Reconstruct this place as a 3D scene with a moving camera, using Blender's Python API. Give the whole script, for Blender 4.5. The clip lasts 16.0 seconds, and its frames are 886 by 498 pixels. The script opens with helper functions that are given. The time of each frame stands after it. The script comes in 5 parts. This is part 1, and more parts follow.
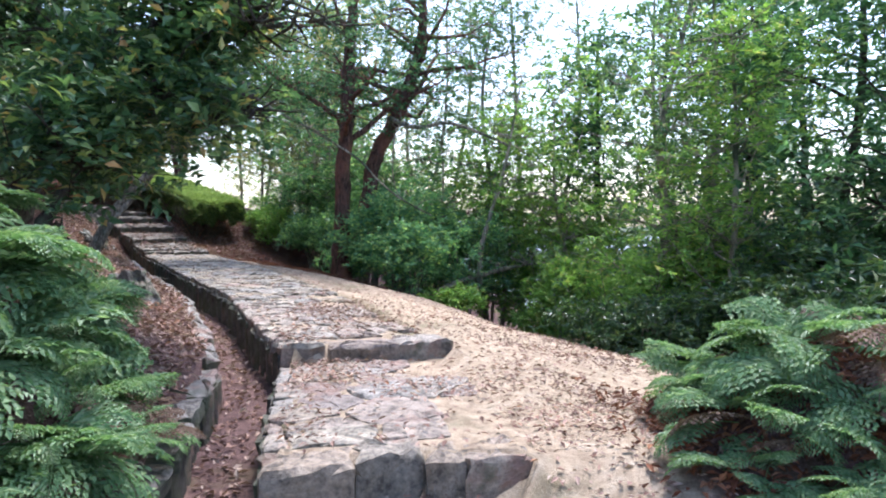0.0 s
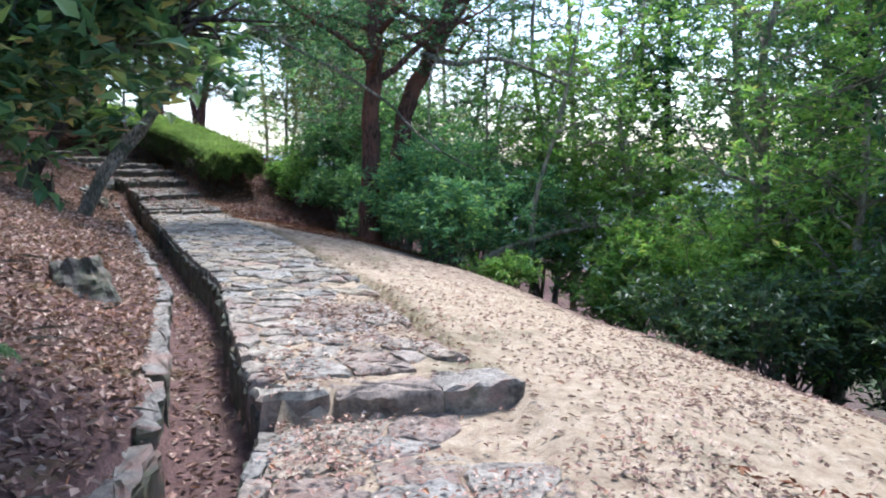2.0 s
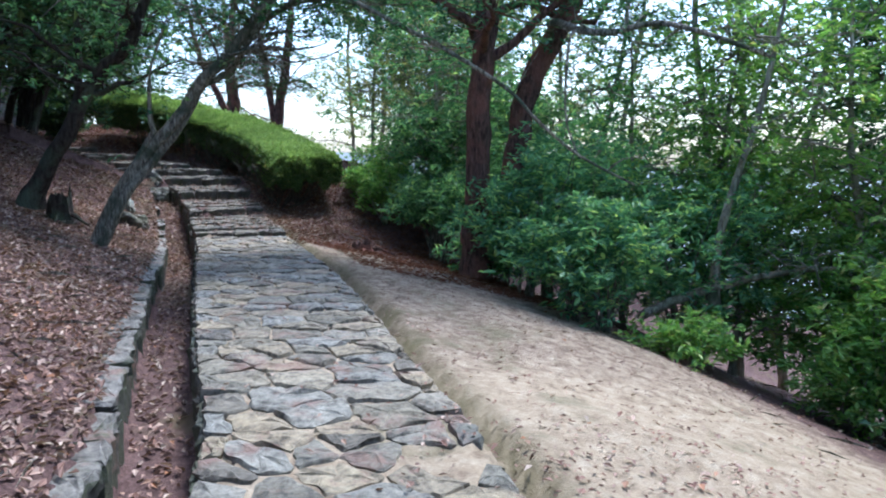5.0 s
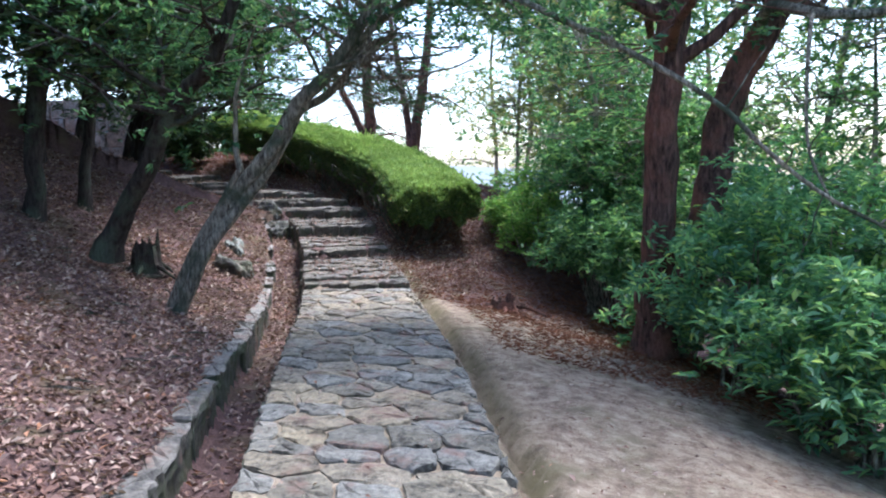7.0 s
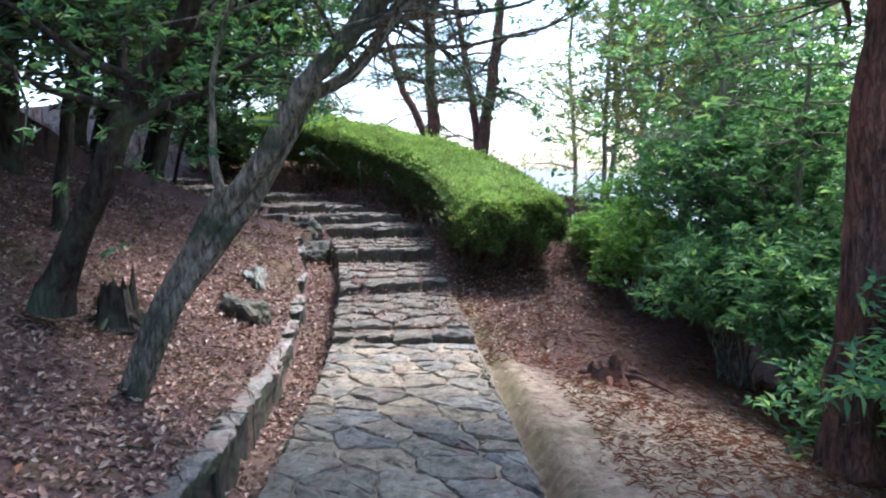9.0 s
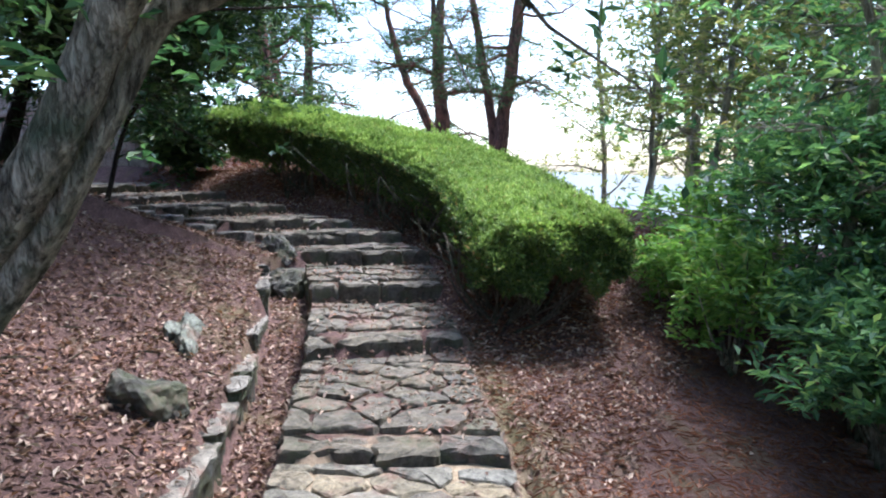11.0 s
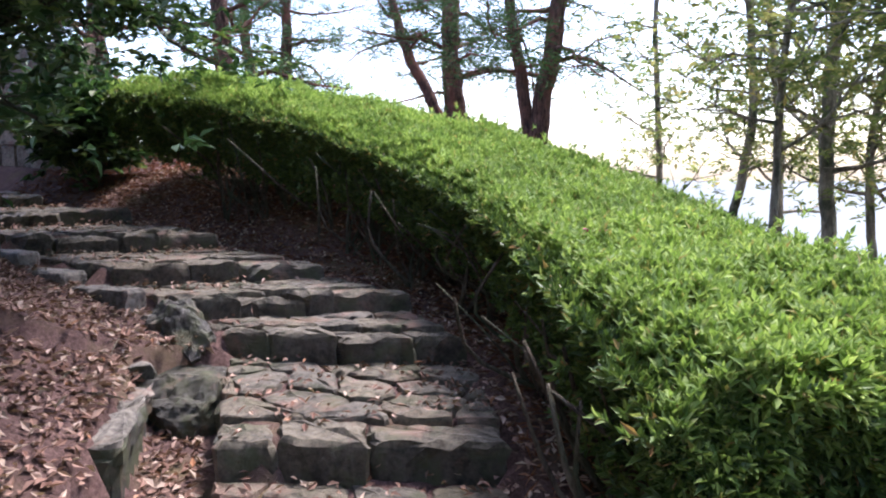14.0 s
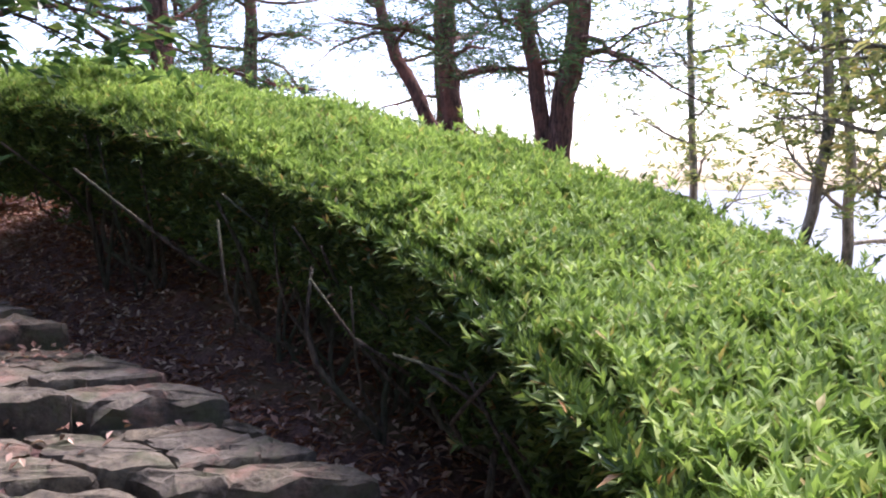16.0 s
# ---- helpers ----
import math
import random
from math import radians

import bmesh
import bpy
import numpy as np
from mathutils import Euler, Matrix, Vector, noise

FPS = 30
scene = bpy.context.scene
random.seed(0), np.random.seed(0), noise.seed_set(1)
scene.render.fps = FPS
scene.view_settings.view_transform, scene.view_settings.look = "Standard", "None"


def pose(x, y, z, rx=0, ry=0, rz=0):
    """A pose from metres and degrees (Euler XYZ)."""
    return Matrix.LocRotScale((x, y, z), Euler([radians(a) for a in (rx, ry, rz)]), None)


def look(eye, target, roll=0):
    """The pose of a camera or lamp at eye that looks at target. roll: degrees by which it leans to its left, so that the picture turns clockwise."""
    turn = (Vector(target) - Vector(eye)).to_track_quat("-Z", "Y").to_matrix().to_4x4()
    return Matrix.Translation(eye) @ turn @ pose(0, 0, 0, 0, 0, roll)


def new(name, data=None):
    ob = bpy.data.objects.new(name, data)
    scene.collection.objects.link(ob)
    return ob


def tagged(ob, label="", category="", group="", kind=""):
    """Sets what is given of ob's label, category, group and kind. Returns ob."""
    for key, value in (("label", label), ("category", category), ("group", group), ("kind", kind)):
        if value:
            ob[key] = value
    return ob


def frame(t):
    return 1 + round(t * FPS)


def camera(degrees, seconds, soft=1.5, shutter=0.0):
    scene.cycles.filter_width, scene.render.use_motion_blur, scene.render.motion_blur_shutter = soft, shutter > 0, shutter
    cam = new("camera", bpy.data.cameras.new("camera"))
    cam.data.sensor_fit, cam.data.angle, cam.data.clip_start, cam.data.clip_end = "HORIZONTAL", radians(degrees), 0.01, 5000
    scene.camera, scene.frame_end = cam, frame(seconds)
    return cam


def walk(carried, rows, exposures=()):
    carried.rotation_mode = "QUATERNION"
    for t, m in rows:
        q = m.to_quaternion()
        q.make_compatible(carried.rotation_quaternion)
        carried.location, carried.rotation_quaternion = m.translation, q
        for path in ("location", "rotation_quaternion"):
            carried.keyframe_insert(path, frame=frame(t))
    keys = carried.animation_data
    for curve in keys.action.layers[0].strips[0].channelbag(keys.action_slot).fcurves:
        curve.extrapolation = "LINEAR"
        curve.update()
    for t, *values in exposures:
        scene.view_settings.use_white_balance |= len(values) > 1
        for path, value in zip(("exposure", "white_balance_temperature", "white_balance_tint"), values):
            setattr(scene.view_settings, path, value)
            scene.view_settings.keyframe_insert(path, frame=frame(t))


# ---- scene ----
cam = camera(60.3, 16.0, 2.0)
EXPOSURE = 2.0
METRES, EYE, TILT, LEAN, TURN = 20.0, 1.5, -2.5, 0.0, 0.0
ROWS = [
    (0.0, 0.0, 0.0, 0.0, 0.0, 0.0, 0.0),
    (0.5, -0.0002, 0.0292, 0.0005, 1.19, -1.12, 0.14),
    (1.0, 0.0005, 0.0575, 0.0013, 1.81, -2.56, 0.19),
    (1.5, -0.0036, 0.0821, 0.0021, 1.92, -3.41, 0.21),
    (2.0, -0.0081, 0.1054, 0.0123, 2.63, -4.16, 0.24),
    (2.5, -0.0114, 0.1322, 0.0152, 3.19, -5.24, 0.22),
    (3.0, -0.0181, 0.1642, 0.0174, 3.19, -4.93, 0.15),
    (5.5, -0.0479, 0.3101, 0.0321, 12.1, -4.28, 0.23),
    (6.0, -0.0525, 0.3383, 0.0373, 14.7, -4.1, 0.33),
    (6.5, -0.0603, 0.3674, 0.0434, 16.96, -3.71, 0.44),
    (7.0, -0.0732, 0.3979, 0.0465, 20.25, -3.54, 0.54),
    (7.5, -0.0833, 0.4298, 0.0488, 22.76, -3.81, 0.58),
    (8.0, -0.0958, 0.4568, 0.0495, 24.06, -3.87, 0.72),
    (8.5, -0.108, 0.485, 0.0521, 25.16, -3.61, 0.68),
    (9.0, -0.1202, 0.5142, 0.0563, 25.4, -3.31, 0.62),
    (9.5, -0.1376, 0.5419, 0.0589, 25.73, -3.26, 0.71),
    (10.0, -0.1523, 0.5734, 0.0602, 26.11, -3.17, 0.69),
    (12.5, -0.2321, 0.7242, 0.0728, 25.49, -3.39, -0.04),
    (13.0, -0.2507, 0.7523, 0.0743, 25.46, -3.41, -0.05),
    (13.5, -0.2643, 0.7813, 0.0754, 25.49, -3.37, -0.01),
    (14.0, -0.2824, 0.8097, 0.0775, 25.58, -3.19, -0.08),
    (14.5, -0.2955, 0.8399, 0.0774, 25.85, -2.79, -0.13),
    (15.0, -0.3104, 0.8682, 0.0834, 25.77, -2.63, -0.15),
    (15.5, -0.3231, 0.8931, 0.0862, 25.51, -2.6, -0.19),
    (16.0, -0.3368, 0.9193, 0.094, 24.85, -2.81, -0.15),
]
walk(cam, [(t, pose(0, 0, EYE, TILT, LEAN, TURN) @ pose(METRES * x, METRES * y, METRES * z, 90 + pitch, roll, yaw)) for t, x, y, z, yaw, pitch, roll in ROWS],
     [(0.0, EXPOSURE - 0.1, 5800, 17), (1.5, EXPOSURE - 0.2, 5600, 13), (3.0, EXPOSURE - 0.3, 5550, 12), (5.5, EXPOSURE - 0.42, 5200, 9), (6.5, EXPOSURE - 0.1, 5400, 13), (9.5, EXPOSURE + 0.12, 5600, 14), (12.5, EXPOSURE + 0.1, 5850, 10), (14.0, EXPOSURE + 0.1, 6100, 22), (16.0, EXPOSURE + 0.15, 6200, 30)])
# overcast bright sky with a soft, slightly warm sun from up the hill
SUN_EL, SUN_AZ = 64.0, 18.0
world = bpy.data.worlds.new("world")
scene.world = world
world.use_nodes = True
wn = world.node_tree
sky = wn.nodes.new("ShaderNodeTexSky")
sky.sky_type, sky.sun_disc = "NISHITA", False
sky.sun_elevation, sky.sun_rotation = radians(SUN_EL), radians(SUN_AZ)
sky.air_density, sky.dust_density, sky.ozone_density = 1.0, 2.2, 1.0
wn.links.new(sky.outputs[0], wn.nodes["Background"].inputs[0])
wn.nodes["Background"].inputs[1].default_value = 0.15
sun = new("sun", bpy.data.lights.new("sun", "SUN"))
sun.data.energy, sun.data.angle, sun.data.color = 2.0, radians(16.0), (1.0, 0.96, 0.90)
sun.matrix_world = look((0, 0, 0), (-math.sin(radians(SUN_AZ)) * math.cos(radians(SUN_EL)),
                                    -math.cos(radians(SUN_AZ)) * math.cos(radians(SUN_EL)), -math.sin(radians(SUN_EL))))

# ---------------------------------------------------------------- materials
rng = np.random.default_rng(7)


def mat(name, rough=0.8, spec=0.3):
    m = bpy.data.materials.new(name)
    m.use_nodes = True
    b = m.node_tree.nodes["Principled BSDF"]
    b.inputs["Roughness"].default_value = rough
    b.inputs["Specular IOR Level"].default_value = spec
    return m, m.node_tree, b


def link(nt, a, b):
    nt.links.new(a, b)


def noise_node(nt, scale, detail=6.0, rough=0.6, coord="Object"):
    tc = nt.nodes.new("ShaderNodeTexCoord")
    n = nt.nodes.new("ShaderNodeTexNoise")
    n.inputs["Scale"].default_value, n.inputs["Detail"].default_value, n.inputs["Roughness"].default_value = scale, detail, rough
    link(nt, tc.outputs[coord], n.inputs["Vector"])
    return n.outputs["Fac"]


def ramp(nt, fac, stops):
    r = nt.nodes.new("ShaderNodeValToRGB")
    while len(r.color_ramp.elements) < len(stops):
        r.color_ramp.elements.new(0.5)
    for e, (p, c) in zip(r.color_ramp.elements, stops):
        e.position, e.color = p, (*c, 1) if len(c) == 3 else c
    link(nt, fac, r.inputs[0])
    return r.outputs[0]


def mixc(nt, fac, a, b, blend="MIX"):
    n = nt.nodes.new("ShaderNodeMix")
    n.data_type, n.blend_type = "RGBA", blend
    for k, v in ((0, fac), (6, a), (7, b)):
        if isinstance(v, bpy.types.NodeSocket):
            link(nt, v, n.inputs[k])
        elif k == 0:
            n.inputs[0].default_value = v
        else:
            n.inputs[k].default_value = (*v, 1)
    return n.outputs[2]


def bump(nt, b, height, strength=0.5, dist=0.02):
    n = nt.nodes.new("ShaderNodeBump")
    n.inputs["Strength"].default_value, n.inputs["Distance"].default_value = strength, dist
    link(nt, height, n.inputs["Height"])
    link(nt, n.outputs[0], b.inputs["Normal"])


def attr(nt, name):
    n = nt.nodes.new("ShaderNodeAttribute")
    n.attribute_name = name
    return n.outputs["Fac"]


def leaf_mat(name, stops, rough=0.45, trans=0.35, spec=0.4, glow=(1.08, 1.2, 0.68)):
    """Leaf: hue varies leaf by leaf, light passes through in part."""
    m, nt, b = mat(name, rough, spec)
    g = nt.nodes.new("ShaderNodeNewGeometry")
    c = ramp(nt, g.outputs["Random Per Island"], stops)
    patch = ramp(nt, noise_node(nt, 1.3, 3.0), [(0.3, (0.62, 0.66, 0.6)), (0.7, (1.15, 1.12, 1.0))])
    c = mixc(nt, 1.0, c, patch, "MULTIPLY")
    link(nt, c, b.inputs["Base Color"])
    tr = nt.nodes.new("ShaderNodeBsdfTranslucent")
    link(nt, mixc(nt, 1.0, c, glow, "MULTIPLY"), tr.inputs[0])
    mx = nt.nodes.new("ShaderNodeMixShader")
    mx.inputs[0].default_value = trans
    link(nt, b.outputs[0], mx.inputs[1])
    link(nt, tr.outputs[0], mx.inputs[2])
    link(nt, mx.outputs[0], nt.nodes["Material Output"].inputs[0])
    return m


def bark_mat(name, dark, light, red=None, scale=9.0):
    m, nt, b = mat(name, 0.95, 0.15)
    tc = nt.nodes.new("ShaderNodeTexCoord")
    mp = nt.nodes.new("ShaderNodeMapping")
    mp.inputs["Scale"].default_value = (1, 1, 0.22)
    link(nt, tc.outputs["Object"], mp.inputs[0])
    n = nt.nodes.new("ShaderNodeTexNoise")
    n.inputs["Scale"].default_value, n.inputs["Detail"].default_value, n.inputs["Roughness"].default_value = scale * 2.2, 8, 0.65
    link(nt, mp.outputs[0], n.inputs["Vector"])
    c = ramp(nt, n.outputs["Fac"], [(0.36, dark), (0.62, light)])
    c = mixc(nt, ramp(nt, noise_node(nt, 2.3, 4.0), [(0.48, (0, 0, 0)), (0.62, (1, 1, 1))]), c, red or (0.10, 0.115, 0.075))
    v = nt.nodes.new("ShaderNodeTexVoronoi")
    v.feature = "DISTANCE_TO_EDGE"
    v.inputs["Scale"].default_value = scale * 2.6
    warp = mixc(nt, 0.12, mp.outputs[0], n.outputs["Color"])
    link(nt, warp, v.inputs["Vector"])
    crack = ramp(nt, v.outputs["Distance"], [(0.0, (0.7, 0.68, 0.66)), (0.12, (1, 1, 1))])
    link(nt, mixc(nt, 1.0, c, crack, "MULTIPLY"), b.inputs["Base Color"])
    h = nt.nodes.new("ShaderNodeMath")
    h.operation = "ADD"
    link(nt, n.outputs["Fac"], h.inputs[0])
    link(nt, crack, h.inputs[1])
    bump(nt, b, h.outputs[0], 0.8, 0.025)
    return m


def stone_mat(name, tints, moss=0.55, wet=0.6):
    """Split granite: a tint for each stone, grain, lichen, moss and leaf stain."""
    m, nt, b = mat(name, wet, 0.4)
    oi = nt.nodes.new("ShaderNodeObjectInfo")
    base = ramp(nt, oi.outputs["Random"], [(p, tuple(0.84 * v for v in c)) for p, c in tints])
    grain = ramp(nt, noise_node(nt, 30, 10.0, 0.78), [(0.32, (0.55, 0.55, 0.57)), (0.5, (0.95, 0.95, 0.95)), (0.68, (1.22, 1.21, 1.18))])
    c = mixc(nt, 1.0, base, grain, "MULTIPLY")
    blot = ramp(nt, noise_node(nt, 7.5, 8.0, 0.72), [(0.36, (0.34, 0.32, 0.30)), (0.47, (0.88, 0.86, 0.83)), (0.64, (1.34, 1.32, 1.28))])
    c = mixc(nt, 1.0, c, blot, "MULTIPLY")
    c = mixc(nt, ramp(nt, noise_node(nt, 3.1, 5.0, 0.7), [(0.53, (0, 0, 0)), (0.64, (0.75, 0.75, 0.75))]), c, (0.23, 0.135, 0.10))
    c = mixc(nt, ramp(nt, noise_node(nt, 4.3, 7.0, 0.7), [(moss, (0, 0, 0)), (moss + 0.12, (0.75, 0.75, 0.75))]), c, (0.075, 0.085, 0.042))
    link(nt, c, b.inputs["Base Color"])
    link(nt, ramp(nt, noise_node(nt, 9, 5.0), [(0.3, (0.42, 0.42, 0.42)), (0.7, (0.85, 0.85, 0.85))]), b.inputs["Roughness"])
    bump(nt, b, noise_node(nt, 13, 12.0, 0.72), 0.9, 0.04)
    return m


M_PAVE = stone_mat("paving granite", [(0.0, (0.2697, 0.2346, 0.1656)), (0.17, (0.1896, 0.1844, 0.1548)), (0.35, (0.3793, 0.3075, 0.2016)), (0.5, (0.2444, 0.2306, 0.1908)), (0.65, (0.2908, 0.2832, 0.2484)), (0.82, (0.3708, 0.3075, 0.2016)), (1.0, (0.1812, 0.1618, 0.1296))], 0.66)
M_PAVE_WARM = stone_mat("sand-worn paving granite", [(0.0, (0.36, 0.3104, 0.2376)), (0.3, (0.32, 0.3007, 0.264)), (0.5, (0.38, 0.3104, 0.2288)), (0.7, (0.3, 0.2377, 0.198)), (0.85, (0.42, 0.3783, 0.2992)), (1.0, (0.22, 0.1794, 0.1672))], 0.68)
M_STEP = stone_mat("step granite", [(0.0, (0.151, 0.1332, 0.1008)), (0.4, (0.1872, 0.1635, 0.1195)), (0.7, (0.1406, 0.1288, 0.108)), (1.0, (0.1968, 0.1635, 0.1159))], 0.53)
# risers: more moss, and tints darkened for the shade on upright faces
M_RISER = stone_mat("shade-darkened mossy riser granite", [(0.0, (0.0918, 0.0789, 0.0626)), (0.4, (0.128, 0.107, 0.0816)), (0.7, (0.0859, 0.076, 0.068)), (1.0, (0.122, 0.0928, 0.068))], 0.46)
M_WALLSTONE = stone_mat("wall granite", [(0.0, (0.225, 0.203, 0.165)), (0.5, (0.285, 0.247, 0.195)), (0.8, (0.27, 0.18, 0.12)), (1.0, (0.225, 0.225, 0.217))], 0.58)
# drain stone: mossy, with the channel's shade put into its dark tints
M_GUTTERWALL = stone_mat("shade-darkened mossy gutter stone", [(0.0, (0.0533, 0.0506, 0.0408)), (0.5, (0.078, 0.0738, 0.059)), (1.0, (0.0612, 0.0632, 0.0571))], 0.44)
M_ROCK = stone_mat("dark mossy rock", [(0.0, (0.085, 0.08, 0.065)), (0.5, (0.11, 0.10, 0.085)), (1.0, (0.09, 0.085, 0.08))], 0.45)
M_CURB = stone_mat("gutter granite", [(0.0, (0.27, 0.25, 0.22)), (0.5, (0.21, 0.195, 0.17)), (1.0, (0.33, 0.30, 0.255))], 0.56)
M_LICHEN = stone_mat("pale lichened rock", [(0.0, (0.25, 0.25, 0.21)), (1.0, (0.22, 0.24, 0.20))], 0.58)

# forest floor: sand, red leaf mould and moss, each with its own area
M_GROUND, nt, b = mat("forest floor", 0.95, 0.15)
fine, mid, big = noise_node(nt, 60, 8, 0.75), noise_node(nt, 9, 7, 0.65), noise_node(nt, 1.6, 5, 0.6)
sandc = ramp(nt, mid, [(0.28, (0.25, 0.19, 0.13)), (0.5, (0.42, 0.335, 0.235)), (0.75, (0.54, 0.455, 0.34))])
sandc = mixc(nt, 1.0, sandc, ramp(nt, fine, [(0.3, (0.72, 0.70, 0.68)), (0.7, (1.15, 1.14, 1.12))]), "MULTIPLY")
sandc = mixc(nt, ramp(nt, big, [(0.56, (0, 0, 0)), (0.70, (0.75, 0.75, 0.75))]), sandc, (0.165, 0.155, 0.09))
litc = ramp(nt, fine, [(0.25, (0.0417, 0.0276, 0.0245)), (0.45, (0.121, 0.0771, 0.0689)), (0.62, (0.205, 0.136, 0.124)), (0.8, (0.288, 0.217, 0.206))])
litc = mixc(nt, 1.0, litc, ramp(nt, mid, [(0.3, (0.55, 0.5, 0.5)), (0.7, (1.2, 1.15, 1.1))]), "MULTIPLY")
litc = mixc(nt, ramp(nt, big, [(0.54, (0, 0, 0)), (0.66, (0.8, 0.8, 0.8))]), litc, (0.15, 0.115, 0.065))
edge = nt.nodes.new("ShaderNodeMath")
edge.operation = "MULTIPLY_ADD"
edge.inputs[1].default_value, edge.inputs[2].default_value = 0.7, -0.35
link(nt, mid, edge.inputs[0])
add = nt.nodes.new("ShaderNodeMath")
add.operation, add.use_clamp = "ADD", True
link(nt, attr(nt, "sand"), add.inputs[0])
link(nt, edge.outputs[0], add.inputs[1])
c = mixc(nt, ramp(nt, add.outputs[0], [(0.25, (0, 0, 0)), (0.75, (1, 1, 1))]), litc, sandc)
mossy = mixc(nt, 1.0, attr(nt, "moss"), ramp(nt, big, [(0.3, (0.45, 0.45, 0.45)), (0.6, (1, 1, 1))]), "MULTIPLY")
c = mixc(nt, mossy, c, mixc(nt, mid, (0.10, 0.088, 0.045), (0.21, 0.175, 0.095)))
c = mixc(nt, attr(nt, "far"), c, (0.06, 0.075, 0.035))
link(nt, c, b.inputs["Base Color"])
bump(nt, b, fine, 0.8, 0.03)

M_LITTER = leaf_mat("fallen leaves", [(0.0, (0.13, 0.07, 0.058)), (0.35, (0.25, 0.14, 0.115)), (0.6, (0.34, 0.215, 0.185)), (0.8, (0.43, 0.305, 0.265)), (0.93, (0.52, 0.41, 0.36)), (1.0, (0.343, 0.153, 0.0817))], 0.7, 0.1, 0.25)
M_NEEDLE_LITTER = leaf_mat("fallen needles", [(0.0, (0.135, 0.051, 0.0315)), (0.6, (0.243, 0.0978, 0.0585)), (1.0, (0.306, 0.153, 0.09))], 0.8, 0.05, 0.2)
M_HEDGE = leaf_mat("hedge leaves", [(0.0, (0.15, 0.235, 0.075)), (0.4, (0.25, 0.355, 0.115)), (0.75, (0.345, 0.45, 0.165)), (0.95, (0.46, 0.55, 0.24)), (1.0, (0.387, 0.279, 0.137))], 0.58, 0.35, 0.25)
# older leaves darkened further: shade of the hedge's sides and inside
M_HEDGE_SIDE = leaf_mat("shade-darkened old hedge leaves", [(0.0, (0.0507, 0.0897, 0.0304)), (0.6, (0.1014, 0.1638, 0.0486)), (0.95, (0.2145, 0.2828, 0.0851)), (1.0, (0.4641, 0.2476, 0.1413))], 0.4, 0.25)
M_BROAD = leaf_mat("dark broad leaves", [(0.0, (0.044, 0.104, 0.0662)), (0.5, (0.09, 0.199, 0.11)), (0.85, (0.1491, 0.285, 0.1463)), (1.0, (0.3014, 0.399, 0.2024))], 0.35, 0.45)
M_BANK = leaf_mat("shaded evergreen leaves", [(0.0, (0.0288, 0.0648, 0.033)), (0.5, (0.0576, 0.1152, 0.0525)), (0.85, (0.1008, 0.1728, 0.0675)), (1.0, (0.1872, 0.2304, 0.09))], 0.35, 0.3)
M_OVER = leaf_mat("overhanging leaves", [(0.0, (0.0446, 0.104, 0.058)), (0.5, (0.0891, 0.178, 0.0868)), (0.8, (0.164, 0.267, 0.116)), (0.94, (0.356, 0.446, 0.154)), (1.0, (0.535, 0.297, 0.135))], 0.35, 0.35)
M_THICKET = leaf_mat("dark thicket leaves", [(0.0, (0.066, 0.144, 0.09)), (0.5, (0.138, 0.264, 0.15)), (0.88, (0.24, 0.408, 0.192)), (1.0, (0.456, 0.576, 0.252))], 0.35, 0.5)
M_SHRUB = leaf_mat("shrub leaves", [(0.0, (0.0998, 0.2207, 0.1437)), (0.5, (0.1836, 0.3646, 0.215)), (0.85, (0.3312, 0.5463, 0.2645)), (1.0, (0.6624, 0.7812, 0.2863))], 0.38, 0.5)
M_BRIGHT = leaf_mat("fresh leaves", [(0.0, (0.1296, 0.2576, 0.0804)), (0.5, (0.2424, 0.4232, 0.1072)), (0.9, (0.3864, 0.5439, 0.161)), (1.0, (0.5496, 0.4991, 0.2139))], 0.45, 0.45)
M_FEATHER = leaf_mat("feathery leaves", [(0.0, (0.0741, 0.142, 0.0846)), (0.6, (0.148, 0.241, 0.133)), (1.0, (0.252, 0.327, 0.169))], 0.5, 0.45)
M_AIRY = leaf_mat("airy young leaves", [(0.0, (0.12, 0.19, 0.085)), (0.5, (0.22, 0.30, 0.13)), (0.9, (0.37, 0.39, 0.21)), (1.0, (0.48, 0.40, 0.19))], 0.42, 0.6, glow=(1.35, 1.2, 0.75))
M_PINE = leaf_mat("pine needles", [(0.0, (0.039, 0.091, 0.0455)), (0.6, (0.0715, 0.15, 0.065)), (1.0, (0.13, 0.195, 0.078))], 0.5, 0.2)
M_FERN = leaf_mat("fern fronds", [(0.0, (0.0948, 0.1862, 0.085)), (0.6, (0.1769, 0.2912, 0.1456)), (1.0, (0.2972, 0.385, 0.2184))], 0.5, 0.4)
M_DEADFERN = leaf_mat("dead fern", [(0.0, (0.10, 0.06, 0.045)), (0.6, (0.19, 0.12, 0.09)), (1.0, (0.27, 0.19, 0.15))], 0.8, 0.2)
M_BARK = bark_mat("grey bark", (0.055, 0.046, 0.034), (0.47, 0.41, 0.31), scale=15.0)
M_BARK_DARK = bark_mat("dark bark", (0.028, 0.022, 0.018), (0.085, 0.068, 0.055))
M_BARK_PALE = bark_mat("pale bark", (0.217, 0.186, 0.139), (0.513, 0.45, 0.342))
M_BARK_RED = bark_mat("red pine bark", (0.05, 0.03, 0.025), (0.21, 0.12, 0.092), (0.25, 0.115, 0.082), 11.0)
M_TWIG = bark_mat("hedge twigs", (0.06, 0.05, 0.04), (0.20, 0.165, 0.125), scale=20.0)
M_ROOF, nt, b = mat("blue-grey roof tiles", 0.6, 0.3)
